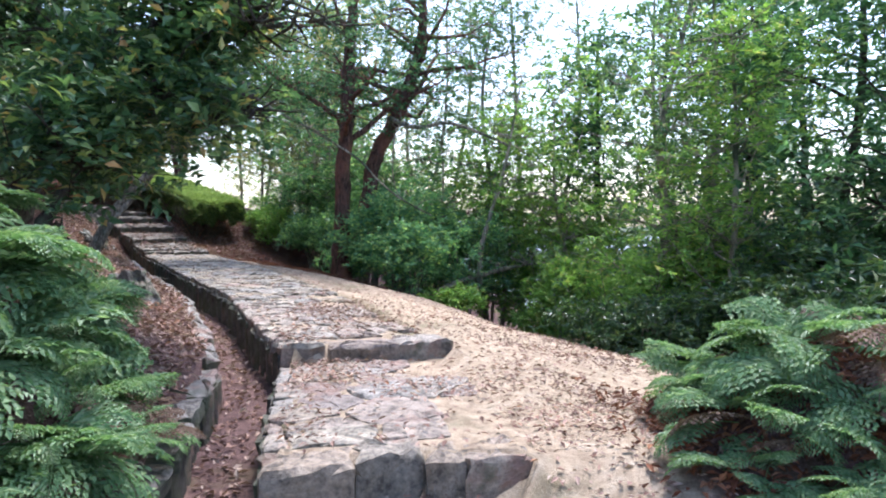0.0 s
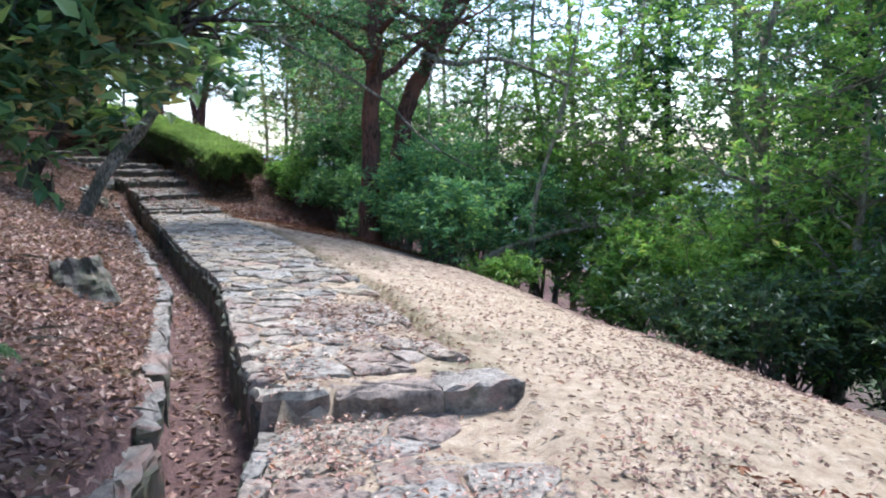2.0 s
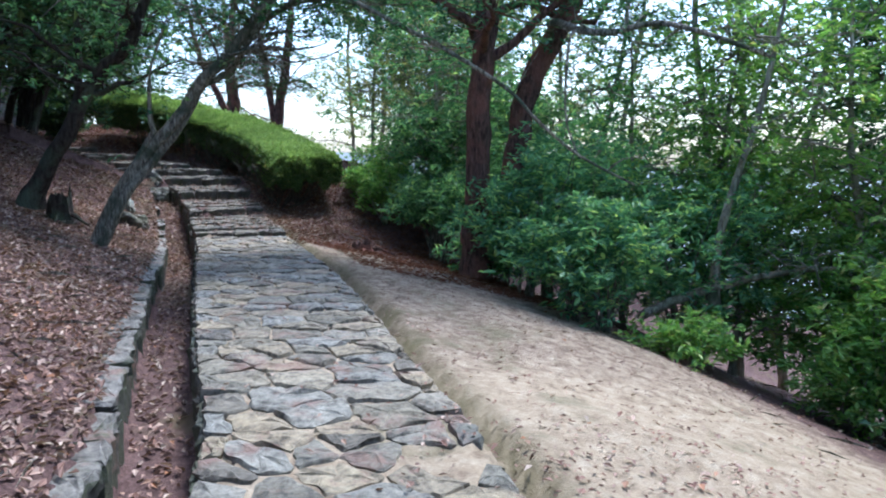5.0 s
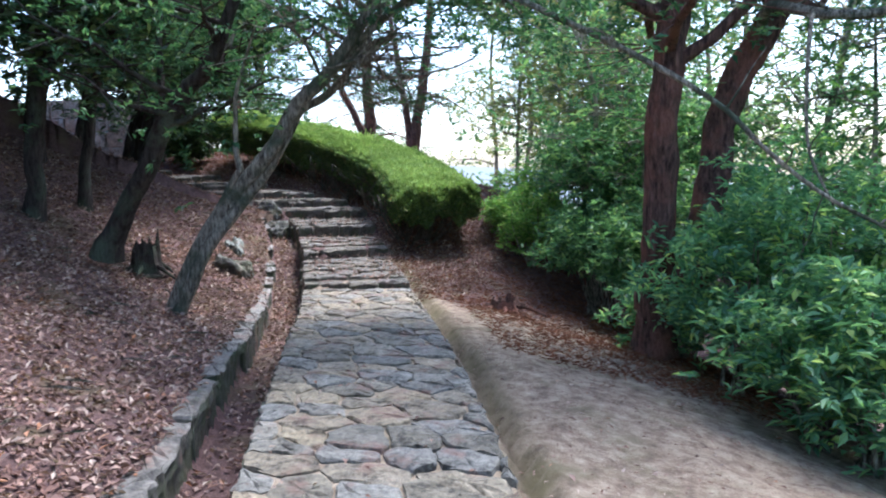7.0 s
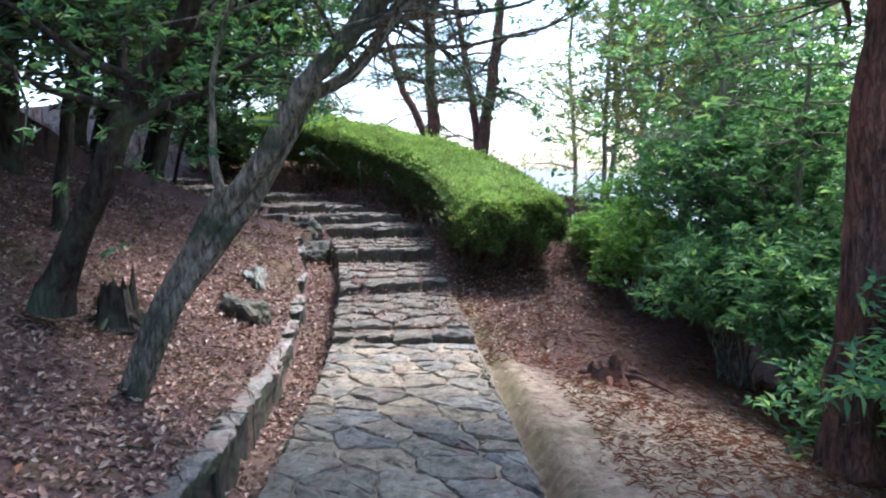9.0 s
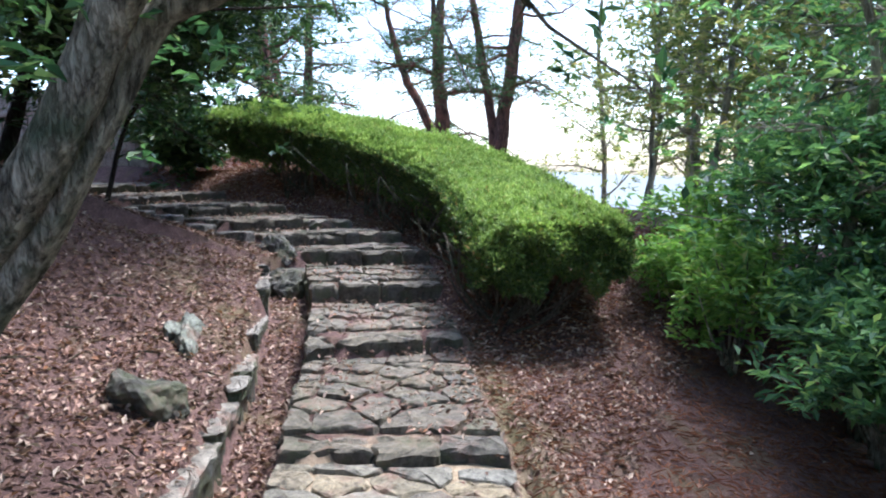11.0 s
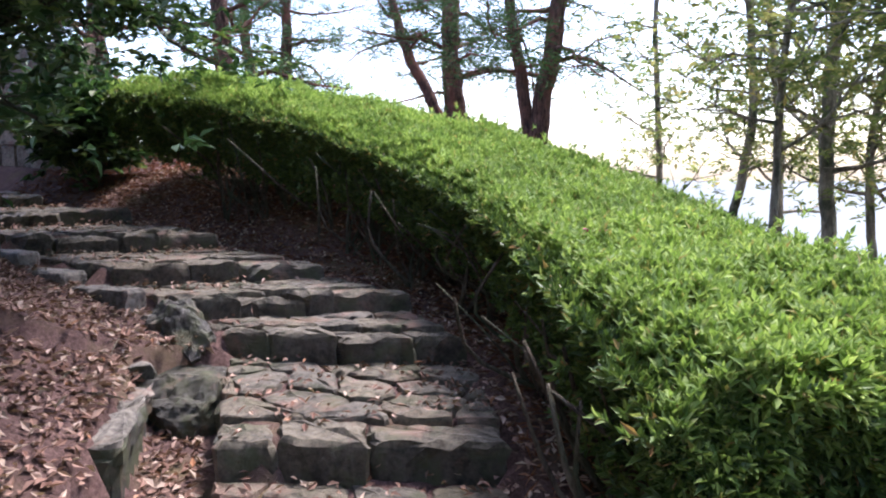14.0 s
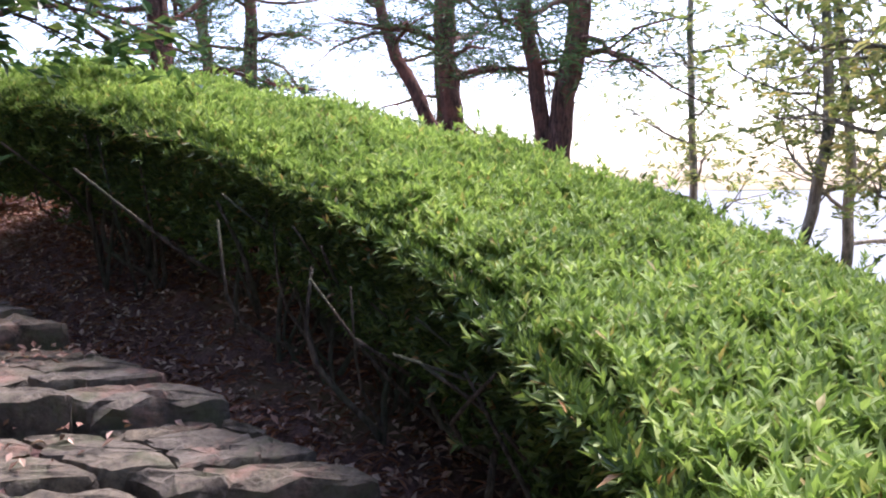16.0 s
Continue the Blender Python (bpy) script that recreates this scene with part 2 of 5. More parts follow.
link(nt, ramp(nt, noise_node(nt, 8), [(0.3, (0.19, 0.22, 0.29)), (0.7, (0.27, 0.31, 0.39))]), b.inputs["Base Color"])
M_PLASTER, nt, b = mat("orange plaster", 0.9, 0.2)
link(nt, ramp(nt, noise_node(nt, 6), [(0.3, (0.36, 0.19, 0.11)), (0.7, (0.46, 0.27, 0.17))]), b.inputs["Base Color"])
M_PINK, nt, b = mat("pink petals", 0.5, 0.3)
link(nt, ramp(nt, noise_node(nt, 40), [(0.3, (0.65, 0.04, 0.30)), (0.7, (0.80, 0.12, 0.45))]), b.inputs["Base Color"])

# ---------------------------------------------------------------- mesh helpers


def mesh_of(name, verts, faces, material, smooth=False):
    """A mesh from arrays of corners and of faces that all have as many corners."""
    verts, faces = np.asarray(verts, np.float32).reshape(-1, 3), np.asarray(faces, np.int32)
    me = bpy.data.meshes.new(name)
    n, k = faces.shape
    me.vertices.add(len(verts))
    me.vertices.foreach_set("co", verts.ravel())
    me.loops.add(n * k)
    me.loops.foreach_set("vertex_index", faces.ravel())
    me.polygons.add(n)
    me.polygons.foreach_set("loop_start", np.arange(0, n * k, k, dtype=np.int32))
    me.polygons.foreach_set("loop_total", np.full(n, k, np.int32))
    me.update(calc_edges=True)
    me.polygons.foreach_set("use_smooth", np.full(n, smooth))
    if material:
        me.materials.append(material)
    return me


def part(name, me, parent, label=""):
    ob = new(name, me)
    ob.parent = parent
    if label:
        ob["label"] = label
    return ob


def thing(name, place, label, category, group="", kind=""):
    ob = new(name)
    ob.matrix_basis = Matrix.Translation(place)
    ob.empty_display_size = 0.1
    return tagged(ob, label, category, group, kind)


def unit(v):
    return v / np.maximum(np.linalg.norm(v, axis=-1, keepdims=True), 1e-9)


def leaf_arrays(pos, way, up, length, width, droop=0.15):
    """Folded leaves of four corners plus tip: each is an island of four triangles."""
    pos, way, up = np.asarray(pos), unit(np.asarray(way)), unit(np.asarray(up))
    side = unit(np.cross(way, up))
    up = np.cross(side, way)
    n = len(pos)
    L, W = np.broadcast_to(length, n)[:, None], np.broadcast_to(width, n)[:, None]
    mid = pos + way * L * 0.5 - up * L * 0.03
    tip = pos + way * L - up * L * droop
    a = pos + way * L * 0.42 + side * W * 0.5 + up * W * 0.18
    c = pos + way * L * 0.42 - side * W * 0.5 + up * W * 0.18
    v = np.stack([pos, a, mid, c, tip], 1).reshape(-1, 3)
    f = np.array([[0, 1, 2], [0, 2, 3], [1, 4, 2], [2, 4, 3]])
    return v, (f[None] + 5 * np.arange(n)[:, None, None]).reshape(-1, 3)


def flat_leaves(pos, way, up, length, width):
    """Leaves of two triangles, folded along the midrib."""
    pos, way, up = np.asarray(pos), unit(np.asarray(way)), unit(np.asarray(up))
    side = unit(np.cross(way, up))
    up = np.cross(side, way)
    n = len(pos)
    L, W = np.broadcast_to(length, n)[:, None], np.broadcast_to(width, n)[:, None]
    a = pos + way * L * 0.45 + side * W * 0.5 + up * W * 0.22
    c = pos + way * L * 0.45 - side * W * 0.5 + up * W * 0.22
    v = np.stack([pos, a, pos + way * L - up * L * 0.12, c], 1).reshape(-1, 3)
    f = np.array([[0, 1, 2], [0, 2, 3]])
    return v, (f[None] + 4 * np.arange(n)[:, None, None]).reshape(-1, 3)


def joined(groups):
    vs, fs, k = [], [], 0
    for v, f in groups:
        vs.append(v)
        fs.append(f + k)
        k += len(v)
    return np.concatenate(vs), np.concatenate(fs)


def tube_arrays(points, radii, sides=8, rough=0.0, seed=0):
    """A swept tube through points, with its radius at each; rough: unevenness as a share of the radius."""
    P = np.asarray(points, float)
    r = np.asarray(radii, float)
    g = np.random.default_rng(seed)
    tan = unit(np.gradient(P, axis=0))
    ref = np.array([0.31, 0.87, 0.2])
    u = unit(np.cross(tan, ref))
    w = np.cross(tan, u)
    ang = np.linspace(0, 2 * np.pi, sides, endpoint=False)
    lump = 1 + rough * (g.normal(size=(1, sides)) * 0.8 + g.normal(size=(len(P), sides)) * 0.45)
    ring = (np.cos(ang)[None, :, None] * u[:, None] + np.sin(ang)[None, :, None] * w[:, None]) * (r[:, None] * lump)[..., None]
    v = (P[:, None] + ring).reshape(-1, 3)
    f = []
    i, j = np.meshgrid(np.arange(len(P) - 1), np.arange(sides), indexing="ij")
    i, j = i.ravel(), j.ravel()
    k = (j + 1) % sides
    f = np.stack([i * sides + j, i * sides + k, (i + 1) * sides + k, (i + 1) * sides + j], 1)
    cap = np.array([[(len(P) - 1) * sides + a, (len(P) - 1) * sides + (a + 1) % sides, (len(P) - 1) * sides + (a + 2) % sides, (len(P) - 1) * sides + (a + 3) % sides] for a in range(0, sides - 2, 2)])
    return v, np.concatenate([f, cap])


def spline(points, n):
    """A smooth line of n points through the given ones (Catmull-Rom)."""
    P = np.asarray(points, float)
    if len(P) < 3:
        return np.stack([np.linspace(P[0, i], P[-1, i], n) for i in range(P.shape[1])], 1)
    Q = np.vstack([2 * P[0] - P[1], P, 2 * P[-1] - P[-2]])
    t = np.linspace(0, len(P) - 1 - 1e-6, n)
    k = t.astype(int)
    f = (t - k)[:, None]
    a, b_, c_, d = Q[k], Q[k + 1], Q[k + 2], Q[k + 3]
    return 0.5 * (2 * b_ + (c_ - a) * f + (2 * a - 5 * b_ + 4 * c_ - d) * f ** 2 + (3 * b_ - a - 3 * c_ + d) * f ** 3)


# ---------------------------------------------------------------- the plan of the path
# left edge x, y, right edge x, y, height; a second row at the same edge is a step up
PLAN = np.array([
    (-0.55, -6.0, 0.80, -6.0, -0.40),
    (-0.72, 2.0, 0.50, 2.0, 0.06),
    (-0.80, 3.20, 0.42, 3.48, 0.22),
    (-0.80, 3.20, 0.42, 3.48, 0.42),
    (-1.20, 5.55, 0.05, 5.95, 0.40),
    (-1.20, 5.55, 0.05, 5.95, 0.53),
    (-1.55, 6.35, -0.40, 6.60, 0.55),
    (-2.50, 8.80, -1.20, 8.85, 0.59),
    (-3.27, 10.20, -1.95, 10.40, 0.61),
    (-3.95, 11.50, -2.50, 11.65, 0.625),
    (-4.90, 13.36, -3.35, 13.40, 0.64),
    (-5.65, 14.88, -4.20, 14.95, 0.655),
    (-6.30, 16.05, -5.05, 16.50, 0.665),
    (-6.30, 16.05, -5.05, 16.50, 0.74),
    (-7.15, 17.50, -6.08, 18.15, 0.86),
    (-7.15, 17.50, -6.08, 18.15, 0.99),
    (-7.90, 18.65, -6.72, 19.12, 1.07),
    (-7.90, 18.65, -6.72, 19.12, 1.23),
    (-8.76, 19.71, -7.30, 20.07, 1.29),
    (-8.76, 19.71, -7.30, 20.07, 1.45),
    (-9.12, 19.78, -8.02, 20.62, 1.47),
    (-9.12, 19.78, -8.02, 20.62, 1.60),
    (-9.95, 19.95, -8.85, 20.85, 1.62),
    (-9.95, 19.95, -8.85, 20.85, 1.76),
    (-11.1, 20.15, -10.0, 21.05, 1.78),
    (-11.1, 20.15, -10.0, 21.05, 1.93),
    (-12.3, 20.45, -11.2, 21.35, 1.95),
    (-12.3, 20.45, -11.2, 21.35, 2.08),
    (-13.6, 20.55, -12.7, 21.50, 2.10),
    (-13.6, 20.55, -12.7, 21.50, 2.24),
    (-16.6, 20.90, -16.2, 21.90, 2.30),
])
STEP_ROWS = [i for i in range(1, len(PLAN)) if np.allclose(PLAN[i, :4], PLAN[i - 1, :4])]
RUN = np.concatenate([[0], np.cumsum(np.linalg.norm(np.diff((PLAN[:, :2] + PLAN[:, 2:4]) / 2, axis=0), axis=1))])


def edges_at(s):
    return np.array([np.interp(s, RUN + np.arange(len(RUN)) * 1e-6, PLAN[:, i]) for i in range(5)])


def on_path(s, q):
    """The point at run s and share q of the width, from the left edge."""
    e = edges_at(s)
    return np.array([e[0] + (e[2] - e[0]) * q, e[1] + (e[3] - e[1]) * q, e[4]])


def edge_distance(X, Y, line):
    """Distance from a line of the plan, positive on its right, and the run of the nearest point."""
    best = np.full(X.shape, 1e9)
    sign, run = np.zeros(X.shape), np.zeros(X.shape)
    for i in range(len(line) - 1):
        ax, ay = line[i]
        dx, dy = line[i + 1] - line[i]
        l2 = dx * dx + dy * dy
        if l2 < 1e-8:
            continue
        raw = ((X - ax) * dx + (Y - ay) * dy) / l2
        t = np.clip(raw, 0, 1)
        px, py = X - ax - t * dx, Y - ay - t * dy
        d = np.hypot(px, py)
        near = d < best - 1e-6
        best = np.where(near, d, best)
        sign = np.where(near, np.where((X - ax) * dy - (Y - ay) * dx > 0, 1.0, -1.0), sign)
        run = np.where(near, RUN[i] + t * (RUN[i + 1] - RUN[i]), run)
    return best * sign, run


S_GUTTER_END = RUN[18] - 0.1
S_HEDGE = RUN[14] + 0.3


def smooth01(x):
    x = np.clip(x, 0, 1)
    return x * x * (3 - 2 * x)


def terrain(X, Y):
    """Height of the ground, and the share of sand in it."""
    X, Y = np.asarray(X, float), np.asarray(Y, float)
    dl, sl = edge_distance(X, Y, PLAN[:, :2])
    dr, sr = edge_distance(X, Y, PLAN[:, 2:4])
    z_l = np.interp(sl, RUN + np.arange(len(RUN)) * 1e-6, PLAN[:, 4])
    z_r = np.interp(sr, RUN + np.arange(len(RUN)) * 1e-6, PLAN[:, 4])
    # soften the steps beside the path
    zs_l = np.interp(sl, RUN[[0, 1, 3, 6, 12, 14, 17, 20, 24, 30]], PLAN[[0, 1, 3, 6, 12, 14, 17, 20, 24, 30], 4])
    zs_r = np.interp(sr, RUN[[0, 1, 3, 6, 12, 14, 17, 20, 24, 30]], PLAN[[0, 1, 3, 6, 12, 14, 17, 20, 24, 30], 4])
    # left: gutter, curb, then the bank
    b_ = np.maximum(-dl - 0.60, 0)
    bank = zs_l + 0.02 + 0.30 * np.minimum(b_, 5) + 0.05 * np.minimum(b_, 3.2) ** 2 + 0.12 * np.maximum(b_ - 5, 0)
    bank = bank + 0.75 * smooth01((b_ - 0.1) / 0.9) * (1 - smooth01((sl - RUN[3] - 0.2) / 1.8))
    bank = np.minimum(bank, 5.5)
    gut = np.where(sl < S_GUTTER_END, zs_l - 0.34, zs_l - 0.02)
    left = np.where(-dl < 0.44, gut, bank)
    left = np.where((-dl >= 0.44) & (-dl < 0.52), gut + (bank - gut) * np.clip((-dl - 0.44) / 0.06, 0, 1), left)
    # right: sand that falls away; level as far as the hedge higher up
    flat = 3.2 * smooth01((sr - S_HEDGE + 1.5) / 3.0)
    dd = np.maximum(dr - flat, 0)
    fall = 0.10 * dd + 0.045 * np.minimum(dd, 5) ** 2 + 0.30 * np.maximum(dd - 5, 0)
    rise = (0.12 * np.clip(dr - 0.2, 0, flat) + 0.30 * smooth01((dr - 0.05) / 0.9)) * smooth01((sr - S_HEDGE - 1.5) / 3.0)
    right = np.maximum(zs_r - 0.035 - fall + rise, -14.0)
    mound = 0.72 * np.exp(-((X - 1.95) ** 2 + ((Y - 3.7) * 0.8) ** 2) / 0.42)
    groove = np.exp(-((dr - 0.09) / 0.06) ** 2) * smooth01((sr - RUN[6]) / 0.8) * (1 - smooth01((sr - RUN[13] - 0.5) / 0.8))
    right = right + mound - 0.14 * groove
    inside = np.minimum(z_l, z_r) - np.where(sl < RUN[7], 0.010, 0.017)
    z = np.where((dl < 0) | ((dl < 0.07) & (sl < S_GUTTER_END)), left, np.where(dr > 0, right, inside))
    sand = np.where(dl < 0, 0.0, np.where(dr > 0, 1.0, 0.75))
    sand = sand * (1 - smooth01((sr - RUN[11] - 0.2) / 2.0) * np.where(dr > 0, smooth01(dr / 0.7), 0.0))
    # less sand farther up: more humus, and the trees' shade put into the colour
    sand = sand * (1 - smooth01((sr - RUN[13]) / 0.8)) * np.where(dr > 0, 1 - 0.42 * smooth01((sr - RUN[7] + 0.3) / 2.5), 1.0)
    sand = sand * (1 - smooth01((dr - 2.3) / 1.2)) * (1 - smooth01(mound / 0.2)) * np.where(dr > 0, 1 - 0.5 * groove, 1.0)
    return z, sand


LUMPS = [(rng.uniform(0, 2 * np.pi), rng.uniform(0.8, 6.0), rng.uniform(0, 6)) for _ in range(14)]


def lumps(X, Y):
    """Unevenness of the trodden and leaf-covered ground, none on the path itself."""
    dl, _ = edge_distance(X, Y, PLAN[:, :2])
    dr, _ = edge_distance(X, Y, PLAN[:, 2:4])
    free = np.clip(np.maximum(-dl - 0.55, dr - 0.03) / 0.6, 0, 1)
    total = sum(np.sin((X * np.cos(a) + Y * np.sin(a)) * f + p) / f for a, f, p in LUMPS)
    return total * np.where(dl < 0, 0.034, 0.026) * free


def ground_z(x, y):
    x, y = np.array([x], float), np.array([y], float)
    return float(terrain(x, y)[0][0] + lumps(x, y)[0])

# ---------------------------------------------------------------- ground


def axis(fine_a, fine_b, step, far):
    inner = np.arange(fine_a, fine_b, step)
    grow, out, x = step, [], 0.0
    while x < far:
        grow *= 1.16
        x += grow
        out.append(x)
    out = np.array(out)
    return np.concatenate([fine_a - out[::-1], inner, inner[-1] + out])


def build_ground():
    xs, ys = axis(-13.0, 4.0, 0.085, 900), axis(-0.5, 23.5, 0.085, 900)
    X, Y = np.meshgrid(xs, ys, indexing="ij")
    Z, sand = terrain(X, Y)
    dl, _ = edge_distance(X, Y, PLAN[:, :2])
    dr, _ = edge_distance(X, Y, PLAN[:, 2:4])
    Z = Z + lumps(X, Y) + rng.normal(size=Z.shape) * 0.006 * np.clip(np.maximum(-dl, dr + 1.4), 0.3, 1)
    i, j = np.meshgrid(np.arange(len(xs) - 1), np.arange(len(ys) - 1), indexing="ij")
    n = len(ys)
    f = np.stack([i * n + j, (i + 1) * n + j, (i + 1) * n + j + 1, i * n + j + 1], -1).reshape(-1, 4)
    me = mesh_of("ground", np.stack([X, Y, Z], -1), f, M_GROUND, True)
    _, sr = edge_distance(X, Y, PLAN[:, 2:4])
    moss = np.exp(-((dr - 0.13) / 0.11) ** 2) * smooth01((sr - RUN[5]) / 1.2) * (1 - smooth01((sr - RUN[14]) / 0.8))
    for key, val in (("sand", sand), ("moss", moss), ("far", smooth01((np.hypot(X + 4, Y - 10) - 22) / 20))):
        me.attributes.new(key, "FLOAT", "POINT").data.foreach_set("value", val.ravel().astype(np.float32))
    tagged(new("ground", me), "sandy clearing and leaf-strewn hillside beside the stone path", "ground", kind="structure")


build_ground()

# ---------------------------------------------------------------- stone pieces


def clip_poly(poly, px, py, nx, ny):
    out = []
    for k in range(len(poly)):
        a, c_ = poly[k], poly[(k + 1) % len(poly)]
        da, dc = (a[0] - px) * nx + (a[1] - py) * ny, (c_[0] - px) * nx + (c_[1] - py) * ny
        if da <= 0:
            out.append(a)
        if da * dc < 0:
            t = da / (da - dc)
            out.append((a[0] + (c_[0] - a[0]) * t, a[1] + (c_[1] - a[1]) * t))
    return out


def cells(length, width, size_s, size_q, seed):
    """Irregular stones that fill a strip: rows of uneven width with shifted joints."""
    g = random.Random(seed)
    pts, s = [], 0.0
    while s < length:
        step = size_s * g.uniform(0.75, 1.35)
        q = -g.uniform(0, 0.6) * size_q
        while q < width + 0.3 * size_q:
            w = size_q * g.uniform(0.6, 1.6)
            pts.append((s + step / 2 + g.uniform(-0.2, 0.2) * size_s, q + w / 2))
            q += w
        s += step
    pts = [p for p in pts if g.random() > 0.16]
    heavy = [g.uniform(0, 0.55) * size_s ** 2 for _ in pts]
    res = []
    for i, (a, b0) in enumerate(pts):
        poly = [(max(0, a - 1), max(0, b0 - 1)), (min(length, a + 1), max(0, b0 - 1)), (min(length, a + 1), min(width, b0 + 1)), (max(0, a - 1), min(width, b0 + 1))]
        for k, (c0, d0) in enumerate(pts):
            if k != i and abs(c0 - a) < 1.2 and abs(d0 - b0) < 1.2 and poly:
                h = min(0.85, max(0.15, 0.5 + (heavy[i] - heavy[k]) / (2 * ((c0 - a) ** 2 + (d0 - b0) ** 2) + 1e-9)))
                poly = clip_poly(poly, a + (c0 - a) * h, b0 + (d0 - b0) * h, c0 - a, d0 - b0)
        if len(poly) >= 3:
            ar = 0.5 * abs(sum(poly[k][0] * poly[(k + 1) % len(poly)][1] - poly[(k + 1) % len(poly)][0] * poly[k][1] for k in range(len(poly))))
            if ar > 0.006:
                res.append(poly)
    return res


def slab_mesh(name, ring, z_top, depth, material, seed, joint=0.009, crown=0.005, bevel=0.011, rough=0.004, side=None):
    """A stone from its outline in the plan: worn rim, rough sides, slightly domed and uneven top."""
    g = np.random.default_rng(seed)
    ring = np.asarray(ring, float)
    # split long sides, chip the corners
    fine = []
    for k in range(len(ring)):
        a, c_ = ring[k], ring[(k + 1) % len(ring)]
        ln = np.linalg.norm(c_ - a)
        if ln < 0.03:
            fine.append(a * 0.5 + c_ * 0.5)
            continue
        n = max(2, int(ln / 0.075) + 1)
        e = min(0.3, 0.022 / ln)
        fine += [a + (c_ - a) * t for t in np.linspace(e, 1 - e, n)]
    R = np.array(fine)
    cen = R.mean(0)
    out = R - cen
    dist = np.linalg.norm(out, axis=1, keepdims=True)
    R0 = cen + out * np.maximum(1 - joint / dist, 0.4) + g.normal(size=R.shape) * 0.006
    R1 = cen + (R0 - cen) * np.maximum(1 - bevel / dist, 0.4)
    R2 = cen + (R1 - cen) * 0.55
    tilt = g.normal(size=2) * 0.012
    n = len(R)

    def lift(P, h, amp):
        return np.c_[P, z_top(P) + h + (P - cen) @ tilt + g.normal(size=len(P)) * amp]
    low, mid = lift(R0, -depth, 0.0), lift(R0 + unit(R0 - cen) * g.normal(size=(n, 1)) * rough * 1.3, -min(depth * 0.45, 0.09), rough)
    v = np.concatenate([low, mid, lift(R0 + g.normal(size=R0.shape) * rough, -bevel, rough * 0.8), lift(R1, 0.0, rough * 0.8), lift(R2, crown, rough), lift(cen[None], crown * 1.2, 0.002)])
    f, which = [], []
    for k in range(n):
        k2 = (k + 1) % n
        for lv in range(4):
            f += [(lv * n + k, lv * n + k2, (lv + 1) * n + k2), (lv * n + k, (lv + 1) * n + k2, (lv + 1) * n + k)]
            which += [int(lv < 2)] * 2
        f.append((4 * n + k, 4 * n + k2, 5 * n))
        which.append(0)
    me = mesh_of(name, v, np.array(f), material, True)
    me.set_sharp_from_angle(angle=radians(30.0))
    if side:
        me.materials.append(side)
        me.polygons.foreach_set("material_index", np.array(which, np.int32))
    return me


def orient(poly):
    a = sum(poly[k][0] * poly[(k + 1) % len(poly)][1] - poly[(k + 1) % len(poly)][0] * poly[k][1] for k in range(len(poly)))
    return poly if a > 0 else poly[::-1]


def edge_z(P):
    return np.interp(edge_distance(P[:, 0], P[:, 1], (PLAN[:, :2] + PLAN[:, 2:4]) / 2)[1], RUN + np.arange(len(RUN)) * 1e-6, PLAN[:, 4])


pavement = thing("pavement", (0, 0, 0), "crazy-paved path of irregular grey and tan granite slabs", "path", kind="structure")
starts = STEP_ROWS
for k, i0 in enumerate(starts):
    i1 = starts[k + 1] - 1 if k + 1 < len(starts) else len(PLAN) - 1
    s0, s1 = RUN[i0], RUN[i1]
    front = 0.30 if s1 - s0 > 0.9 else 0.24
    length = s1 - s0 - front
    if length < 0.1:
        continue
    big = 0.25 if k < 1 else 0.2
    for n, poly in enumerate(cells(length, 1.32, big, big * 1.55, 40 + k)):
        ring = []
        for a, q in poly:
            p = on_path(s0 + front + a, q / 1.32)
            ring.append((p[0], p[1]))
        a_mid = s0 + front + sum(p[0] for p in poly) / len(poly)
        if a_mid < RUN[7] and sum(p[1] for p in poly) / len(poly) > 1.0 and math.sin(n * 12.9 + k) > -0.2:
            continue
        zc = edges_at(a_mid)[4] if a_mid < s1 - 1e-3 else PLAN[i1, 4]
        # from the third step up, treads take darker granite to stand for overhead shade
        me = slab_mesh("paving_stone", orient(ring), lambda P, zc=zc, n=n: np.full(len(P), zc + 0.007 * math.sin(n * 7.3)), 0.11, M_PAVE_WARM if a_mid < RUN[7] - 0.8 else M_STEP if k > 1 else M_PAVE, 900 + 50 * k + n, rough=0.006)
        part("paving_stone", me, pavement)


